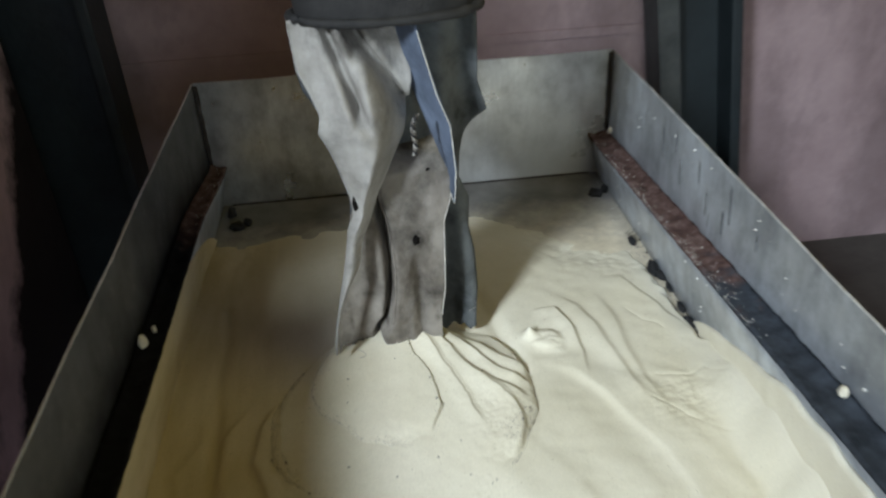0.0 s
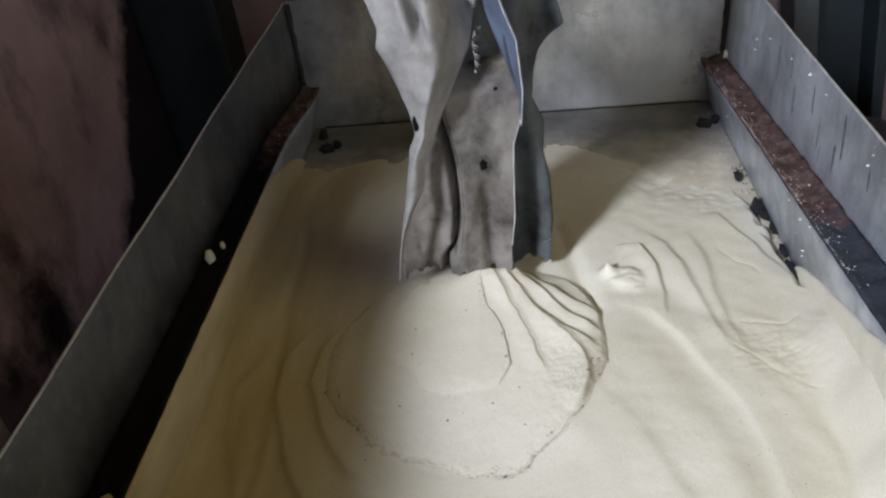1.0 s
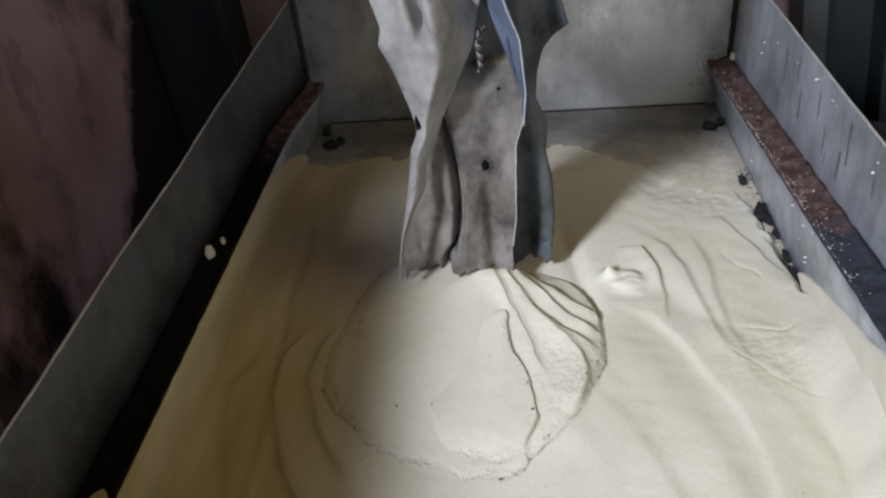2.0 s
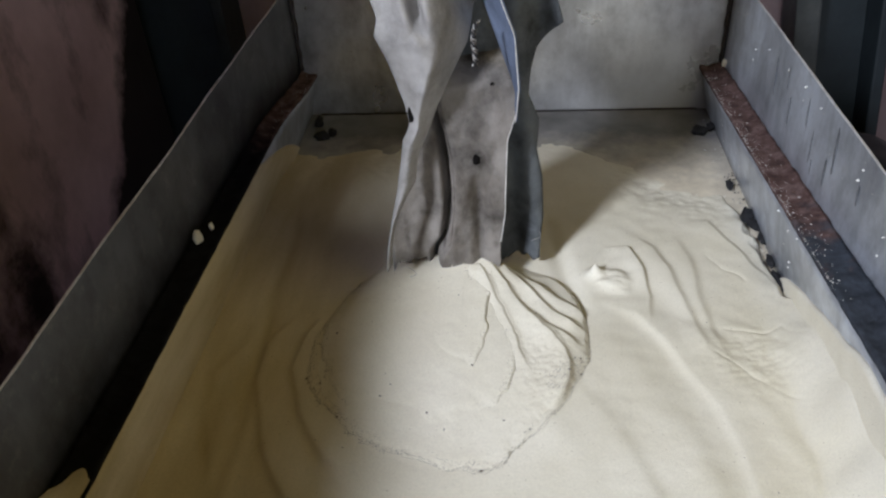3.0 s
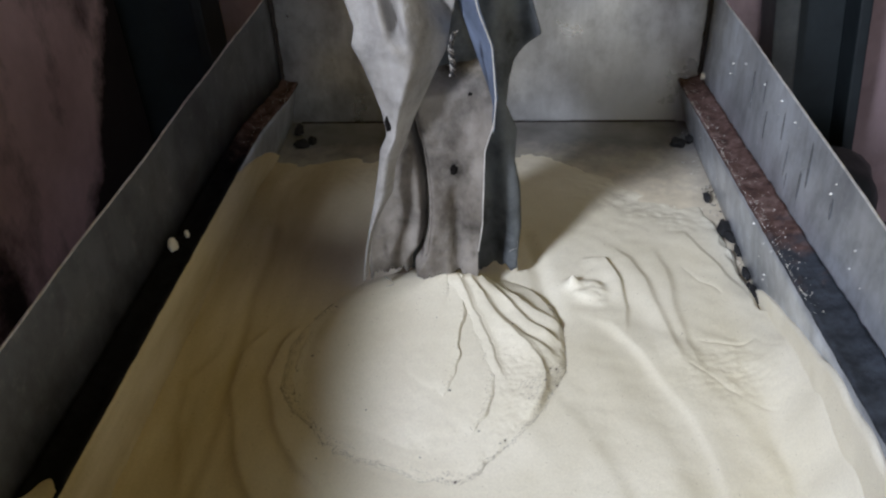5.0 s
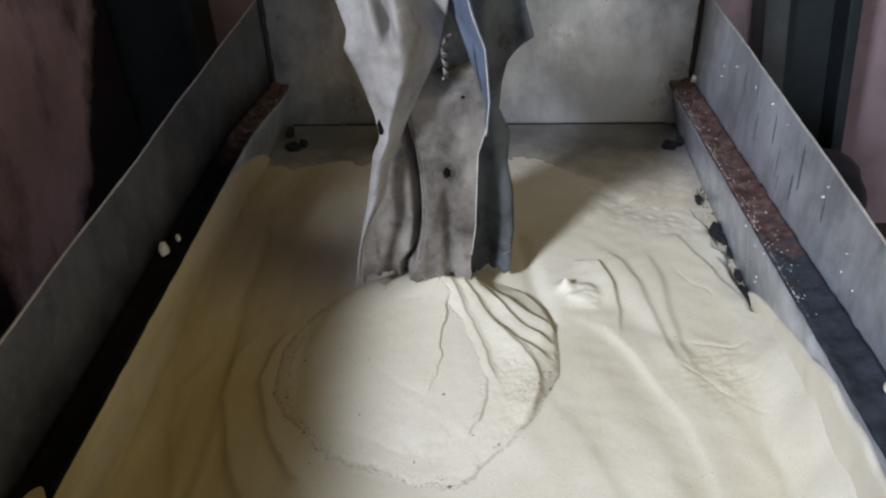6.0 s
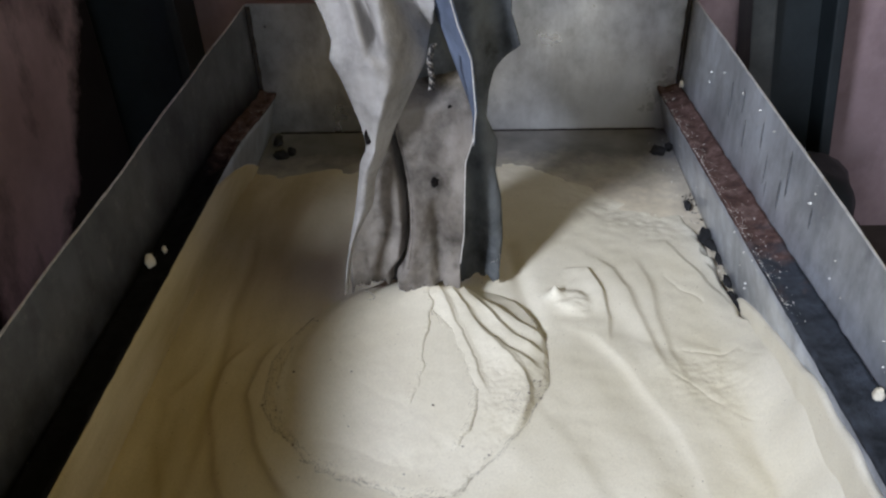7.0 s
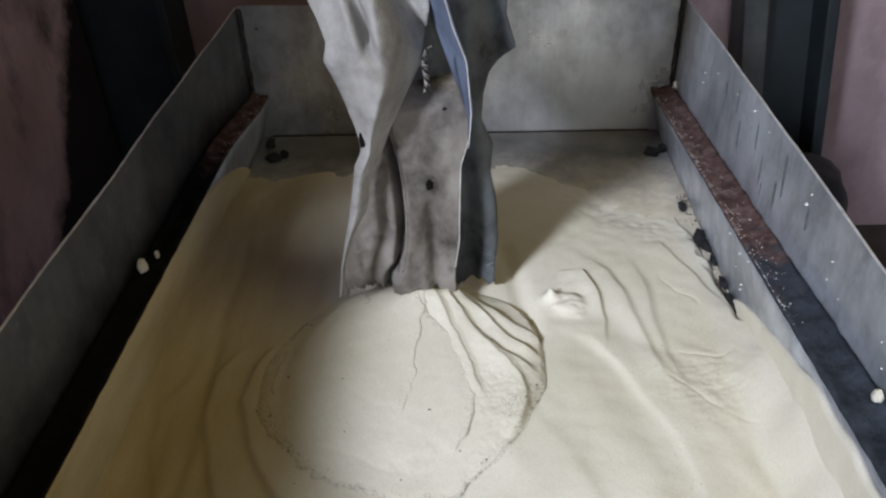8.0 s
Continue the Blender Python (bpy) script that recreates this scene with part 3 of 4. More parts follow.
    for pts, h, steep in (([(-0.262, -0.70), (-0.283, -0.759), (-0.291, -0.827), (-0.264, -0.908), (-0.217, -0.979), (-0.16, -1.03)], 0.0062, 0.007), ([(-0.30, -0.70), (-0.335, -0.775), (-0.338, -0.849), (-0.306, -0.945), (-0.26, -1.03), (-0.2, -1.12)], 0.0062, 0.008), ([(-0.36, -0.76), (-0.398, -0.84), (-0.387, -0.91), (-0.354, -0.99), (-0.32, -1.1)], 0.005, 0.010)):
        z += ridge(X + 0.004 * vnoise(X, Y, 13, 7), Y, pts, h * (1 + 0.4 * vnoise(X, Y, 8, 5)), steep, 0.032, 1)
    z -= 0.005 * np.exp(-(near_line(X + 0.004 * vnoise(X, Y, 12, 2), Y, [(-0.372, -0.45), (-0.365, -0.60), (-0.362, -0.737), (-0.352, -0.871), (-0.345, -1.1)])[0] / 0.011) ** 2)
    # banks against both sides
    z += 0.012 * sstep(-0.15, -0.35, Y) * (1 - sstep(-0.442, -0.382, X + 0.012 * vnoise(X, Y, 6, 4)))
    z += 0.13 * np.clip((X + 0.007 * vnoise(X, Y, 14, 4) - 0.362) / 0.078, 0, 1.2) ** 2 * sstep(-0.62, -0.90, Y)
    # crusted patch with fine striations
    crust = np.exp(-(((X - 0.345) / 0.06) ** 2 + ((Y + 0.80) / 0.055) ** 2))
    z += crust * (0.0008 * np.abs(vnoise(X, Y, 34, 5)) + 0.0006 * vnoise(0.3 * X + 0.35 * Y, Y - 0.25 * X, 130, 6) + 0.0006 * vnoise(X, Y, 170, 2))
    z += 0.0006 * right * vnoise(X, Y, 45, 8)
    # the standing heap
    z += np.where(s < 1.0, heap(s) * 1.0, 0)
    # feathered back and right margins, where the plate lies bare
    edge = -0.15 - 0.02 * vnoise(X, Y * 0, 9, 9) - 0.16 * sstep(0.08, 0.36, X)
    z -= 0.026 * sstep(-0.20, 0.05, Y - edge + 0.012 * vnoise(X, Y, 25, 6) + 0.006 * vnoise(X, Y, 80, 7))
    d, _ = near_line(X, Y, [(0.44, -0.20), (0.40, -0.30), (0.415, -0.48), (0.425, -0.66), (0.47, -0.74)])
    z -= 0.03 * sstep(-0.016, 0.012, d + 0.006 * vnoise(X, Y, 40, 3)) * (Y > -0.74)
    return z


def powder_bed():
    xs, ys = np.linspace(-0.441, 0.440, 460), np.linspace(FRONT + 0.006, -0.02, 640)
    X, Y = np.meshgrid(xs, ys)
    Z = np.maximum(bed_height(X, Y), FLOOR_Z - 0.004)
    P = np.stack([X, Y, Z], -1)
    me = mesh_of("powder_bed", P.reshape(-1, 3), grid_faces(len(ys), len(xs)), POWDER_TINTED)
    tagged(part("powder_bed", me), "cream white flour powder drifted over the tray floor", "flour", kind="stuff")


def flow_sheet(name, seed, lift, inside, label, crumbs=0):
    """A lobe of sliding powder lying on the heap; inside(s, X, Y) gives its foot and flank, both under 1 within the outline."""
    xs, ys = np.linspace(-0.33, 0.2, 420), np.linspace(-1.06, -0.5, 440)
    X, Y = np.meshgrid(xs, ys)
    s, th = spread(X, Y, 0, 1.0, 0.05)
    fray = 0.008 * vnoise(X, Y, 75, seed) + 0.016 * vnoise(X, Y, 30, seed + 1) + 0.022 * vnoise(X, Y, 12, seed + 4)
    foot, flank = (e + fray for e in inside(s, X, Y))
    k = np.maximum(foot, flank)
    base = BED + heap(s) + 0.004 * vnoise(X, Y, 5, 1) + 0.0012 * vnoise(X, Y, 13, 2)
    body = sstep(0, 0.06 if seed < 1.5 else 0.17, 1 - foot) ** 0.7 * sstep(0, 0.022, 1 - flank)
    grit = sstep(0.94, 0.99, k) * 0.0005 * vnoise(X, Y, 210, seed)
    Z = base + (lift + 0.0035 * sstep(0.0, 0.09, X) * (seed < 1.5)) * body + 0.0007 * vnoise(X, Y, 30, seed + 2) + grit - 0.012 * (k > 1)
    if seed < 1.5:
        Z = Z + tongues(X, Y) * (1 - sstep(0.95, 1.0, k))
    keep = k < 1.03
    idx = -np.ones(X.shape, int)
    idx[keep] = np.arange(keep.sum())
    verts = np.stack([X, Y, Z], -1)[keep]
    q = keep[:-1, :-1] & keep[:-1, 1:] & keep[1:, 1:] & keep[1:, :-1]
    i, j = np.nonzero(q)
    faces = np.stack([idx[i, j], idx[i, j + 1], idx[i + 1, j + 1], idx[i + 1, j]], -1).tolist()
    lobe = tagged(part(name, mesh_of(name, verts, faces, POWDER)), label, "flour", "flour sliding down the heap")
    if crumbs:
        rng = random.Random(int(seed * 10))
        clump = vnoise(X, Y, 22, seed + 9)
        edge, inner = np.argwhere((k > 0.955) & (k < 1.004) & (Y < -0.66) & (clump > -0.35)), np.argwhere((k < 0.9) & (Y < -0.7))
        if seed < 1.5:
            edge = np.concatenate([edge, np.argwhere((k > 0.70) & (k < 0.98) & (X > 0.03 + 0.02 * clump) & (clump > -0.1) & (Y < -0.755) & (Y > -0.93))])
        rim = np.argwhere((k > 0.985) & (k < 1.004) & (Y < -0.66))
        lie = np.maximum(Z, bed_height(X, Y) + 0.0002)
        pick = lambda pool, n: [(X[a, b], Y[a, b], lie[a, b]) for a, b in (pool[rng.randrange(len(pool))] for _ in range(n))]
        # bran grit, set so thick and dark that it also draws the foot's shadow line
        part("crumbly_edge", crumb_mesh(pick(edge, crumbs * 14) + pick(rim, crumbs * 24), rng, 0.0002, 0.0008, CRUMB), lobe, "coarse grey-brown crumbs along the foot")["kind"] = "stuff"
        part("crumbs", crumb_mesh(pick(edge, crumbs // 3) + pick(inner, crumbs // 6), rng, 0.0006, 0.0024, CRUMB), lobe, "grey-brown bran crumbs")["kind"] = "stuff"
    return lobe


def tongues(X, Y):
    """Overlapping tongues that fan out over the right flank, each with a sharp crease behind its lip."""
    out = 0 * X
    wx, wy = X + 0.004 * vnoise(X, Y, 28, 2) + 0.0012 * vnoise(X, Y, 110, 3), Y + 0.004 * vnoise(X, Y, 28, 5)
    for pts, h, gentle in (([(-0.045, -0.565), (-0.005, -0.615), (0.032, -0.650), (0.085, -0.695), (0.125, -0.722)], 0.0062, 0.020),
                           ([(-0.045, -0.575), (0.004, -0.638), (0.032, -0.674), (0.074, -0.725), (0.120, -0.762)], 0.0066, 0.022),
                           ([(-0.048, -0.575), (-0.008, -0.656), (0.020, -0.708), (0.062, -0.756), (0.115, -0.792)], 0.0062, 0.026),
                           ([(0.000, -0.690), (0.045, -0.745), (0.085, -0.800), (0.095, -0.850), (0.070, -0.91)], 0.0050, 0.030),
                           ([(-0.055, -0.590), (-0.030, -0.656), (-0.005, -0.722), (0.012, -0.765), (0.04, -0.85)], 0.0040, 0.018)):
        d, along = near_line(wx, wy, pts)
        k = np.where(d < 0, np.exp(-(d / gentle) ** 2), np.exp(-(d / 0.0055) ** 2))
        out += 1.2 * h * k * sstep(0, 0.3, along) * (1 - sstep(0.86, 1, along)) * (1 + 0.3 * vnoise(X, Y, 24, 8)) - 0.0012 * np.exp(-((d - 0.003) / 0.002) ** 2) * sstep(0.05, 0.3, along) * (1 - sstep(0.86, 1, along))
    rough = sstep(0.0, 0.05, X) * sstep(-0.74, -0.80, Y)
    return out + rough * (0.0004 * vnoise(X, Y, 200, 5) + 0.0003 * vnoise(X, Y, 80, 4))


def within(limit, edge):
    """An outline: inside limit of the heap's spread, and behind the line edge on its right."""
    return lambda s, X, Y: (s / limit, 1 + near_line(X, Y, edge)[0] / 0.3)


def crumb_mesh(spots, rng, r0, r1, mat):
    verts, faces = [], []
    for x, y, z in spots:
        r = r0 + (r1 - r0) * rng.random() ** 3.5
        n = len(verts)
        for d in ((1, 0, 0), (-1, 0, 0), (0, 1, 0), (0, -1, 0), (0, 0, 1), (0, 0, -1)):
            k = r * rng.uniform(0.7, 1.3)
            verts.append((x + d[0] * k, y + d[1] * k, z + 0.4 * r + d[2] * k * 0.8))
        faces += [(n + a, n + b, n + c) for a, b, c in ((0, 2, 4), (2, 1, 4), (1, 3, 4), (3, 0, 4), (2, 0, 5), (1, 2, 5), (3, 1, 5), (0, 3, 5))]
    return mesh_of("crumbs", verts, faces, mat, False)


# ---- the cloth sleeve ----
def profile(*pairs):
    """A smooth curve through (z, value) pairs, given from the top down."""
    zs, vs = [p[0] for p in pairs][::-1], [p[1] for p in pairs][::-1]
    return lambda z: float(np.interp(z, zs, vs))


LEFT = profile((1.17, -0.174), (1.12, -0.170), (1.09, -0.157), (1.062, -0.148), (1.042, -0.153), (1.02, -0.143), (0.98, -0.131), (0.945, -0.124), (0.915, -0.121), (0.895, -0.131), (0.86, -0.137), (0.815, -0.146), (0.77, -0.157), (0.73, -0.166), (0.68, -0.174))
FOLD = profile((1.17, -0.03), (1.09, -0.026), (1.055, -0.034), (1.02, -0.041), (0.975, -0.064), (0.94, -0.081), (0.90, -0.098), (0.868, -0.113), (0.825, -0.120), (0.797, -0.136), (0.768, -0.150), (0.73, -0.160), (0.68, -0.168))
SEAM = profile((1.0, -0.10), (0.934, -0.090), (0.892, -0.081), (0.849, -0.076), (0.80, -0.074), (0.755, -0.076), (0.704, -0.084), (0.672, -0.101))
HEM = profile((1.17, -0.02), (1.08, 0.002), (1.04, 0.017), (0.972, 0.022), (0.908, 0.017), (0.874, 0.007), (0.82, 0.005), (0.755, 0.003), (0.70, -0.004))
RIGHT = profile((1.17, 0.068), (1.06, 0.067), (1.018, 0.080), (1.004, 0.066), (0.98, 0.046), (0.955, 0.039), (0.92, 0.036), (0.876, 0.052), (0.83, 0.049), (0.784, 0.058), (0.714, 0.061), (0.66, 0.056))


BACK_LEFT = profile((1.17, -0.168), (1.10, -0.180), (1.065, -0.174), (1.03, -0.155), (0.97, -0.12), (0.66, -0.15))


def cloth(name, parent, mat, z0, z1, xa, xb, depth, label, n=90, m=44, torn=0.0, thick=0.0022):
    """A cloth panel between two edge curves; depth(u, z, x) gives its y."""
    f = np.zeros((n, m, 3))
    for i in range(n):
        for j in range(m):
            u = j / (m - 1)
            low = z1 + torn * (wobble(u * 3, z1, 0, 7, 1) * 0.6 + wobble(u * 3, z1, 0, 25, 2) * 0.4)
            z = z0 + (low - z0) * i / (n - 1)
            x = xa(z) + (xb(z) - xa(z)) * u
            f[i, j] = (x, depth(u, z, x), z)
    dv, du = np.gradient(f, axis=0), np.gradient(f, axis=1)
    nn = np.cross(du, dv)
    nn /= np.maximum(np.linalg.norm(nn, axis=-1, keepdims=True), 1e-9)
    v, q = closed_sheet(f, f + nn * thick)
    return part(name, mesh_of(name, v, q, mat), parent, label)


def sleeve():
    t = tagged(new("cloth_sleeve"), "frayed grey canvas chute sleeve hanging over the flour heap", "sleeve")

    def fold_y(u, z, x):
        up = sstep(0.98, 1.1, z)
        pleat = 0.016 * math.sin(u * 8.5 + 5 * (z - 1.0)) * up + 0.012 * math.exp(-((u - 0.42 - 1.2 * (z - 1.06)) / 0.07) ** 2) * up
        bulge = 0.05 * math.sin(math.pi * min(1, 0.12 + u * 0.86)) * (0.35 + 0.65 * math.exp(-((z - 1.03) / 0.09) ** 2))
        crease = 0.010 * math.exp(-((u - 0.55 - 2.2 * (z - 0.98)) / 0.10) ** 2) * math.exp(-((z - 0.98) / 0.06) ** 2)
        pleat += 0.034 * math.exp(-((x + 0.098 + 0.3 * (z - 1.07)) / 0.008) ** 2) * sstep(1.035, 1.07, z)
        pleat += 0.034 * math.exp(-((x + 0.047 + 0.55 * (z - 1.075)) / 0.008) ** 2) * sstep(1.03, 1.06, z)
        return -0.668 - bulge + pleat - crease + 0.006 * wobble(x, 0, z, 22, 3) + 0.0022 * wobble(x, 0.3 * z, z, 55, 4) + 0.02 * u * sstep(0.85, 1.0, z)

    def mid_y(u, z, x):
        d = x - SEAM(z)
        y = -0.642 + 0.034 * math.exp(-((d + 0.003) / 0.006) ** 2) - (0.010 * math.exp(-d / 0.03) if d > 0 else 0)
        y += 0.018 * math.sin(math.pi * min(1, max(0, (x + 0.165) / 0.085))) * (d < 0) * sstep(0.86, 0.74, z)
        y += 0.012 * math.exp(-((x + 0.034) / 0.010) ** 2) * sstep(0.83, 0.79, z) + 0.075 * sstep(0.95, 1.01, z)
        return y + 0.006 * wobble(x, 1, 0.6 * z, 20, 6) + 0.002 * wobble(x, 1, z, 60, 2)

    def flap_y(u, z, x):
        return -0.625 - 0.062 * u + 0.004 * wobble(x, 2, z, 18, 2)

    def back_y(u, z, x):
        return -0.585 - 0.035 * math.sin(math.pi * u) * (1 - u) + 0.010 * math.sin(x * 95 + z * 9) * sstep(-0.02, 0.02, x) + 0.005 * wobble(x, 3, z, 16, 5)

    part_fold = cloth("left_fold", t, CLOTH, 1.182, 0.682, LEFT, FOLD, fold_y, "pale grey folded canvas flap with a small hole", torn=0.006)
    cloth("front_panel", t, CLOTH_SOILED_DIM, 1.03, 0.656, lambda z: LEFT(z) + 0.004, HEM, mid_y, "flour-stained brownish canvas panel with painted shade and a torn lower edge", n=110, m=90, torn=0.022)
    cloth("hem_flap", t, CLOTH_FLAP, 1.182, 0.925, lambda z: min(HEM(z) - 0.002, 0.021 - 0.33 * max(0.0, z - 0.93)), HEM, flap_y, "canvas flap turned towards the slit, tinted blue as if lit", m=20)
    cloth("back_panel", t, CLOTH_SHADED, 1.182, 0.636, BACK_LEFT, RIGHT, back_y, "rear canvas layer, coloured dull blue-grey for its shade", torn=0.016)
    zs = np.linspace(1.165, 0.705, 70)
    part("hem_cord", bead([(HEM(z), mid_y(1, z, HEM(z)) - 0.002 if z < 0.925 else -0.69, z) for z in zs], 0.0008, THREAD), t, "pale stitched hem cord")
    part("seam_cord", bead([(SEAM(z) + 0.004, mid_y(0.5, z, SEAM(z) + 0.004) - 0.002, z) for z in np.linspace(0.94, 0.70, 60)], 0.0024, CLOTH_SOILED_DIM, 3.0), t)
    part("rope_end", bead([(-0.026 - 0.003 * math.sin(k * 0.2) - 0.0003 * k, -0.70 + 0.002 * math.sin(k * 1.3), 1.062 - 0.0021 * k) for k in range(26)], 0.0020, RUBBER, 6.0), t, "frayed dark and pale rope end")
    for turn, mat in ((0.0, CLOTH), (2.1, RUBBER), (4.2, CLOTH_SOILED_DIM)):
        part("rope_strand", bead([(-0.026 - 0.003 * math.sin(k * 0.1) - 0.00015 * k + 0.0026 * math.cos(k * 0.55 + turn), -0.70 + 0.0026 * math.sin(k * 0.55 + turn), 1.063 - 0.00105 * k) for k in range(54)], 0.0011, mat, turn), t)
    # worn holes
    for x, y, z, rx, rz in ((-0.116, -0.002, 0.938, 0.004, 0.012), (-0.036, -0.002, 0.845, 0.005, 0.008), (-0.012, -0.001, 0.955, 0.003, 0.003)):
        inner = LEFT(z) < x < FOLD(z)
        surf = fold_y((x - LEFT(z)) / (FOLD(z) - LEFT(z)), z, x) if inner else mid_y(0.5, z, x)
        part("worn_hole", (lumpy(rx, 0.0012, rz, 4.0 + x, 0.5, 2), HOLE), t, "dark frayed hole", pose(x, surf + y + 0.0015, z))
    # loose threads on the torn edge
    rng = random.Random(4)
    for k, (x, w) in enumerate(((-0.140, 1), (0.046, 1))):
        y = -0.69 if x < 0 else -0.60
        z = 0.692
        pts = [(x + w * 0.010 * math.sin(q * 0.32 + k) + 0.002 * q * w * 0.3, y - 0.001 * q, z - 0.0022 * q + 0.00012 * q * q) for q in range(12)]
        part("loose_thread", bead(pts, 0.0004, CLOTH, k), t)
    # strap and spout over it
    ring = lambda r, z: [(-0.052 + 0.121 * r * math.cos(a), -0.636 + 0.066 * r * math.sin(a), z) for a in np.linspace(0, 2 * math.pi, 49)]
    part("strap", bead(ring(0.985, 1.181), 0.006, RUBBER, 8.0), t, "dark rubber strap clamping the cloth")
    return t


def spout():
    verts, faces, k = [], [], 48
    for i, (z, r) in enumerate(((1.176, 0.95), (1.20, 0.975), (1.25, 0.96), (1.32, 0.98), (1.38, 0.24), (3.8, 0.24))):
        for j in range(k):
            a = 2 * math.pi * j / k
            verts.append((-0.052 + 0.118 * r * math.cos(a), -0.636 + 0.064 * r * math.sin(a), z))
    for i in range(5):
        for j in range(k):
            faces.append((i * k + j, i * k + (j + 1) % k, (i + 1) * k + (j + 1) % k, (i + 1) * k + j))
    tagged(part("outlet_spout", mesh_of("outlet_spout", verts, faces, RUBBER)), "dark rubber outlet spout above the strapped cloth sleeve", "spout")


def caked_flour():
    """Flour caked on the plates under the ledges."""
    for side, y_back in ((-1, -0.16), (1, -0.60)):
        n, m = 200, 14
        f, b = np.zeros((m, n, 3)), np.zeros((m, n, 3))
        for j in range(n):
            y = FRONT + 0.01 + (y_back - FRONT - 0.01) * j / (n - 1)
            fade = min(1.0, max(0.0, y_back - y) / (0.30 if side < 0 else 0.34))
            top = ledge_z(side, y) - 0.008 - FLOOR_Z
            top = top * fade ** 0.6 * (1.0 if side < 0 else 0.9) * (1 + 0.06 * wobble(y, side, 0, 18)) - 0.004
            for i in range(m):
                s = i / (m - 1)
                z = FLOOR_Z + 0.002 + max(0.004, top) * s
                x = (0.430 if side > 0 else 0.440) - 0.0215 * (z - FLOOR_Z) / 0.135 - 0.0045 * (1 - s ** 4) - 0.002 * wobble(y, z, side, 30) - 0.001
                f[i, j], b[i, j] = (side * x, y, z), (side * (x + 0.007), y, z)
        if side > 0:
            f, b = f[:, ::-1], b[:, ::-1]
        v, q = closed_sheet(f, b)
        tagged(part("caked_flour", mesh_of("caked_flour", v, q, POWDER_TINTED)), "cream flour caked on the plate under the ledge", "flour", kind="stuff")


def ledge_drift():
    """Flour heaped over the front of the left ledge."""
    n, m = 60, 16
    P = np.zeros((n, m, 3))
    for i in range(n):
        y = FRONT + 0.01 + 0.40 * i / (n - 1)
        for j in range(m):
            s = j / (m - 1)
            fade = float(1 - sstep(0.55, 1.0, i / (n - 1) + 0.25 * wobble(y, s * 0.08, 0, 12)))
            P[i, j] = (-HALF + 0.002 + 0.032 * s, y, ledge_z(-1, y) - 0.010 + 0.027 * fade * (1 - 0.55 * s * s) + 0.003 * wobble(y, s * 0.03, 1, 40))
    tagged(part("flour_drift", mesh_of("flour_drift", P.reshape(-1, 3), grid_faces(n, m, True), POWDER_TINTED)), "flour tinted tan, drifted over the black ledge", "flour", kind="stuff")


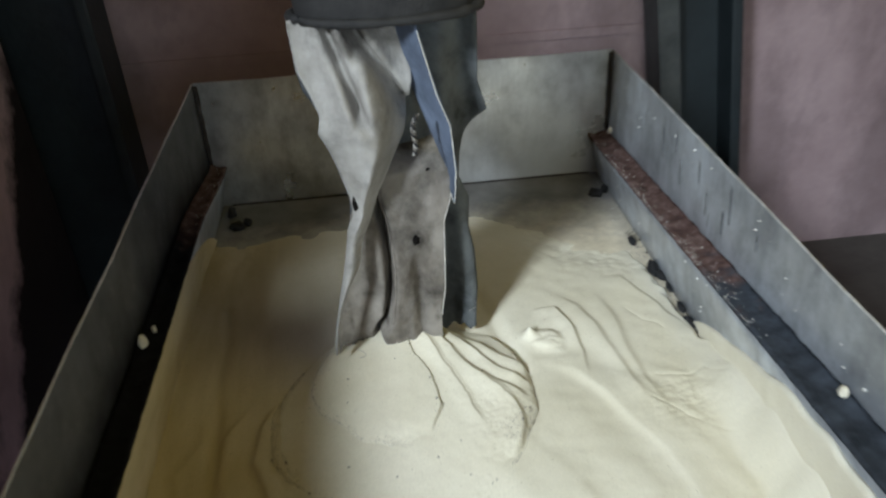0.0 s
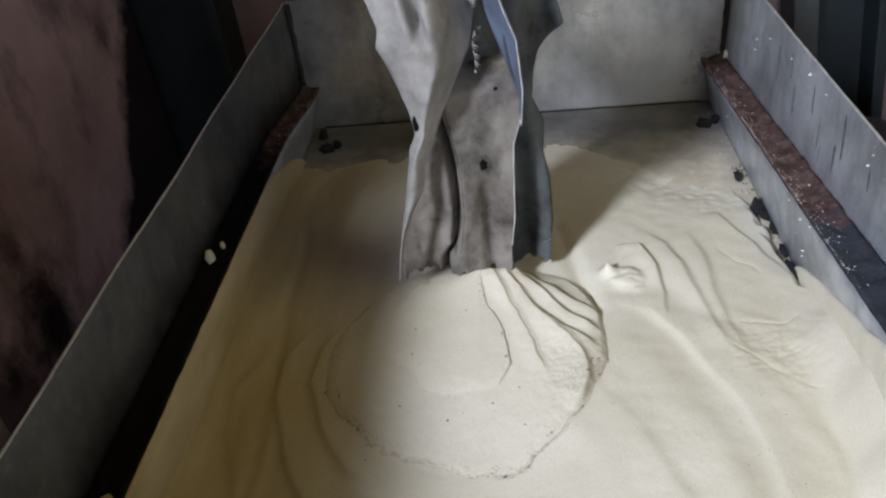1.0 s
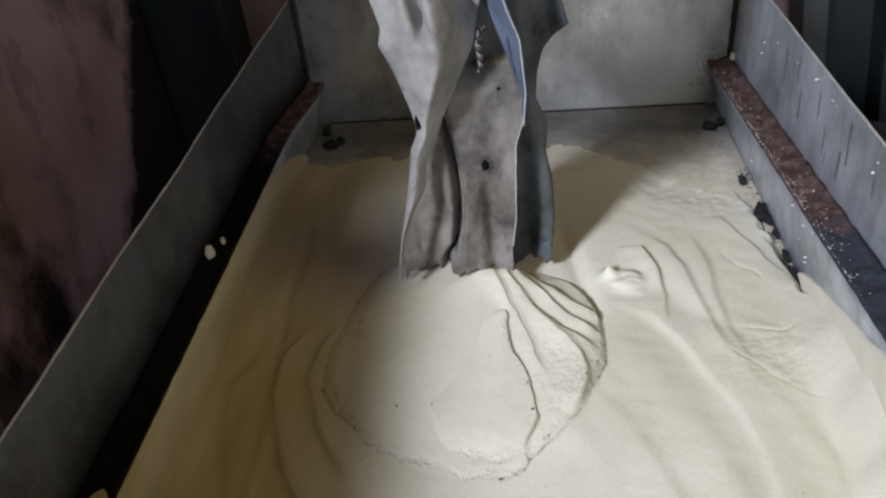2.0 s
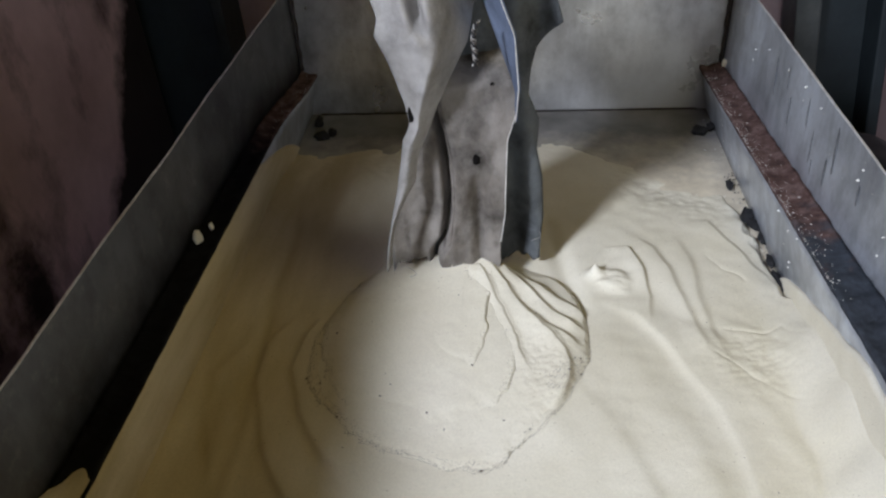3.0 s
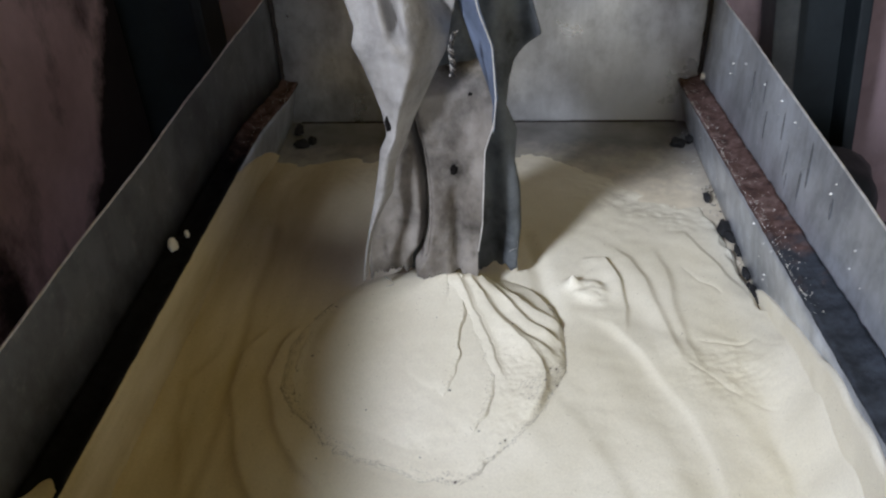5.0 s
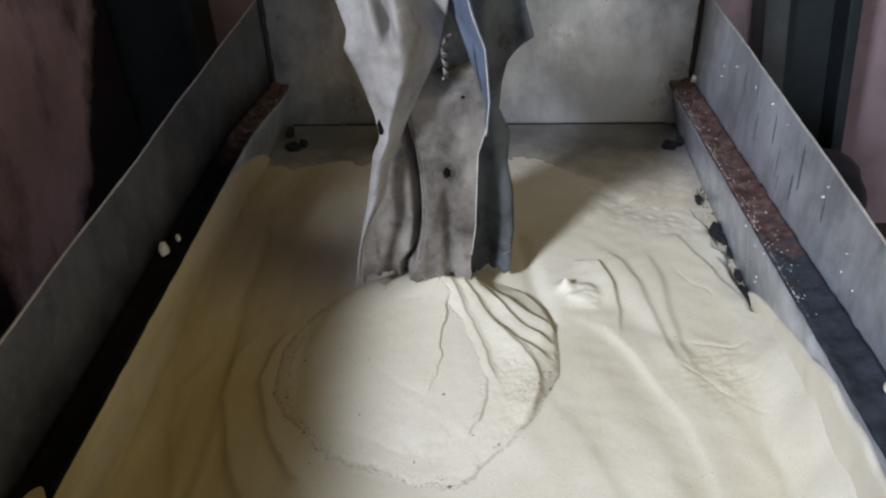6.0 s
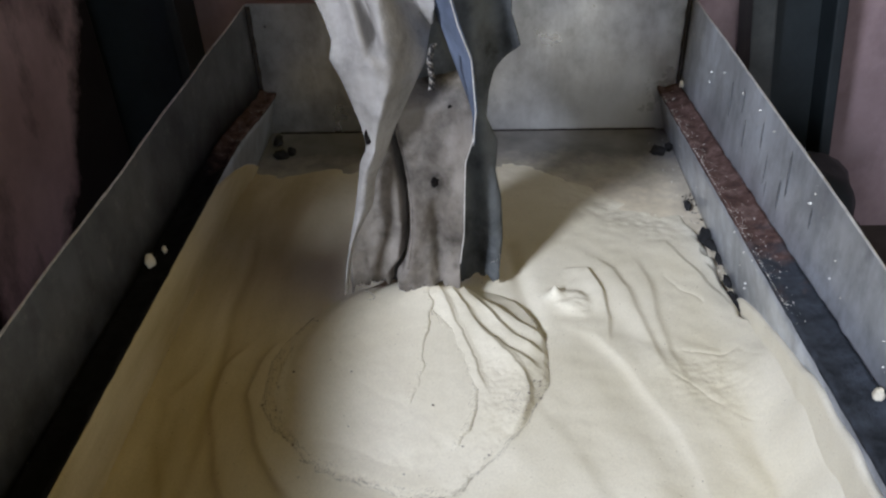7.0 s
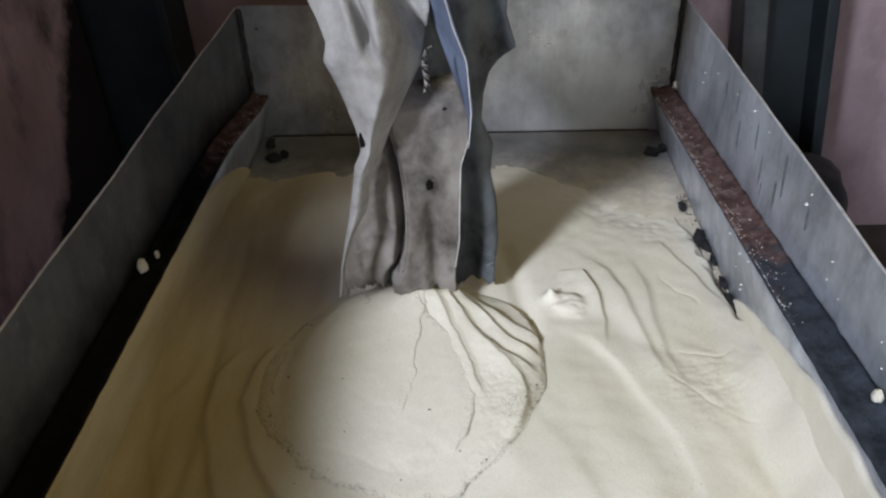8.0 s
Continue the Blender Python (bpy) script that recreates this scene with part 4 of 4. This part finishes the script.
# ---- small things ----
def scatter():
    rng = random.Random(11)
    spots, lip = [], []
    for _ in range(150):
        y = -0.74 * rng.random() ** 0.9 - 0.01
        spots.append((HALF - 0.004 - 0.038 * rng.random(), y, ledge_z(1, y) + 0.002))
    while len(lip) < 560:
        y = -0.05 - 0.80 * rng.random()
        if wobble(y, 3, 0, 22) + 0.5 * wobble(y, 5, 0, 70) > rng.uniform(-0.5, 0.6):
            lip.append((0.4035 + 0.016 * rng.random() ** 3, y, ledge_z(1, y) + 0.0004))
    for _ in range(70):
        spots.append((0.43 - 0.06 * rng.random() ** 2, -0.05 - 0.5 * rng.random(), FLOOR_Z + 0.001))
    for _ in range(60):
        y = -0.35 * rng.random()
        spots.append((-HALF + 0.006 + 0.034 * rng.random(), y - 0.02, ledge_z(-1, y - 0.02) + 0.002))
    tagged(part("flour_crumbs", crumb_mesh(spots, rng, 0.0004, 0.0017, WHITE)), "scattered white flour crumbs on the ledges", "crumbs", kind="stuff")
    tagged(part("flour_dust", crumb_mesh(lip, rng, 0.0003, 0.0013, WHITE)), "fine white flour along the lip of the ledge", "crumbs", kind="stuff")
    specks = [(HALF - 0.002, -1.2 * rng.random(), 0.79 + 0.09 * rng.random()) for _ in range(90)]
    for _ in range(60):
        y, up = -0.05 - 0.65 * rng.random(), rng.random()
        specks.append((0.4285 - 0.0205 * up, y, FLOOR_Z + 0.004 + up * (ledge_z(1, y) - 0.012 - FLOOR_Z)))
    tagged(part("flour_specks", crumb_mesh(specks, rng, 0.0005, 0.0026, WHITE)), "white flour specks stuck to the steel wall", "crumbs", kind="stuff")
    dirt = []
    for _ in range(70):
        x, y = rng.uniform(-0.3, 0.42), rng.uniform(-1.15, -0.2)
        dirt.append((x, y))
    z = bed_height(np.array([p[0] for p in dirt]), np.array([p[1] for p in dirt]))
    tagged(part("bran_crumbs", crumb_mesh([(x, y, k - 0.0004) for (x, y), k in zip(dirt, z)], rng, 0.0004, 0.0014, CRUMB)), "tiny brown bran crumbs strewn over the flour", "crumbs", kind="stuff")
    grit = []
    for _ in range(190):
        y = -0.28 - 0.42 * rng.random()
        grit.append((0.418 + 0.012 * (-y - 0.3) + rng.gauss(0, 0.008), y, FLOOR_Z + 0.004))
    tagged(part("black_grit", crumb_mesh(grit, rng, 0.0006, 0.0026, RESIDUE)), "black greasy grit between the flour and the tray side", "grit", kind="stuff")
    for x, y, z, r, lab in ((-0.440, -0.70, 0.752, 0.010, "white flour lump caught on the rusted ledge"), (0.440, -0.985, 0.783, 0.0075, "white flour lump stuck beside the steel wall"), (-0.432, -0.665, 0.748, 0.005, "small white flour lump on the ledge"), (0.447, -0.03, 0.712, 0.007, "white flour lump in the tray corner")):
        tagged(part("flour_lump", (lumpy(r * 0.7, r, r * 1.3, x * 9 + y, 0.35), POWDER_TINTED), None, "", pose(x, y, z)), lab, "flour lump", "flour lumps in the tray")
    for x, y, r in ((0.418, -0.43, 0.014), (0.424, -0.46, 0.012), (0.424, -0.56, 0.009), (0.424, -0.615, 0.016), (0.430, -0.66, 0.010), (0.41, -0.33, 0.009), (0.428, -0.50, 0.010), (-0.415, -0.05, 0.014)):
        tagged(part("residue_clump", (lumpy(r * 0.7, r * 1.7, r * 0.45, x * 31 + y * 7, 0.5), RESIDUE), None, "", pose(x, y, FLOOR_Z + 0.008, 0, 0, rng.uniform(-20, 20))), "black greasy residue clump on the tray plate", "residue", "residue clumps along the tray side")


room()
dark_clutter()
tray()
powder_bed()
lobe_a = flow_sheet("flour_flow", 1.0, 0.0022, lambda s, X, Y: (s, 0 * s), "cream flour lobe with overlapping tongues and a crumbly foot", 130)
lobe_b = flow_sheet("flour_flow", 2.0, 0.0048, within(0.70, [(-0.06, -0.56), (-0.044, -0.655), (-0.022, -0.751), (-0.012, -0.82), (-0.03, -0.90), (-0.06, -1.0)]), "smooth cream flour lobe sliding over the heap", 40)
lobe_c = flow_sheet("flour_flow", 3.0, 0.0052, within(0.95, [(-0.055, -0.57), (-0.037, -0.69), (0.0, -0.74), (0.022, -0.79), (0.029, -0.85), (0.022, -0.89), (0.0, -0.95), (-0.03, -1.04)]), "broad cream flour lobe with a gritty front", 90)
lobe_d = flow_sheet("flour_flow", 4.0, 0.0062, within(0.72, [(-0.07, -0.57), (-0.053, -0.63), (-0.041, -0.69), (-0.050, -0.755), (-0.058, -0.828), (-0.078, -0.885), (-0.10, -0.96)]), "thin fresh flour lobe under the sleeve", 16)
sleeve()
spout()
caked_flour()
ledge_drift()
scatter()


def motions():
    """The flour creeps down the heap in lobes, one over another."""
    walk(lobe_a, [(0, pose(0, 0.02, 0.001)), (0.4, pose(0, 0.008, 0.0005)), (0.8, pose(0, 0, 0)), (8, pose(0, 0, 0))])
    walk(lobe_b, [(0, pose(-0.01, 0.045, 0.006)), (0.6, pose(-0.005, 0.02, 0.003)), (1.0, pose(0, 0, 0)), (1.4, pose(0.022, -0.045, -0.005)), (1.7, pose(0.034, -0.08, -0.0085)),
                  (2.4, pose(0.036, -0.085, -0.011)), (3.0, pose(0.036, -0.085, -0.03)), (8, pose(0.036, -0.085, -0.03))])
    walk(lobe_c, [(0, pose(0, 0.10, -0.045)), (1.5, pose(0, 0.10, -0.03)), (2.2, pose(0, 0.06, 0.005)), (2.8, pose(-0.004, 0.03, 0.0035)), (3.6, pose(-0.002, 0.014, 0.0016)), (4.5, pose(0, 0, 0)), (8, pose(0, 0, 0))])
    walk(lobe_d, [(0, pose(0, 0.08, -0.045)), (2.3, pose(0, 0.08, -0.03)), (2.9, pose(0.03, 0.04, 0.003)), (4.0, pose(0.05, 0.0, -0.0012)), (4.5, pose(0.042, 0.0, -0.0010)), (6.0, pose(0.015, 0.006, 0.0008)), (8, pose(0, 0, 0))])


motions()
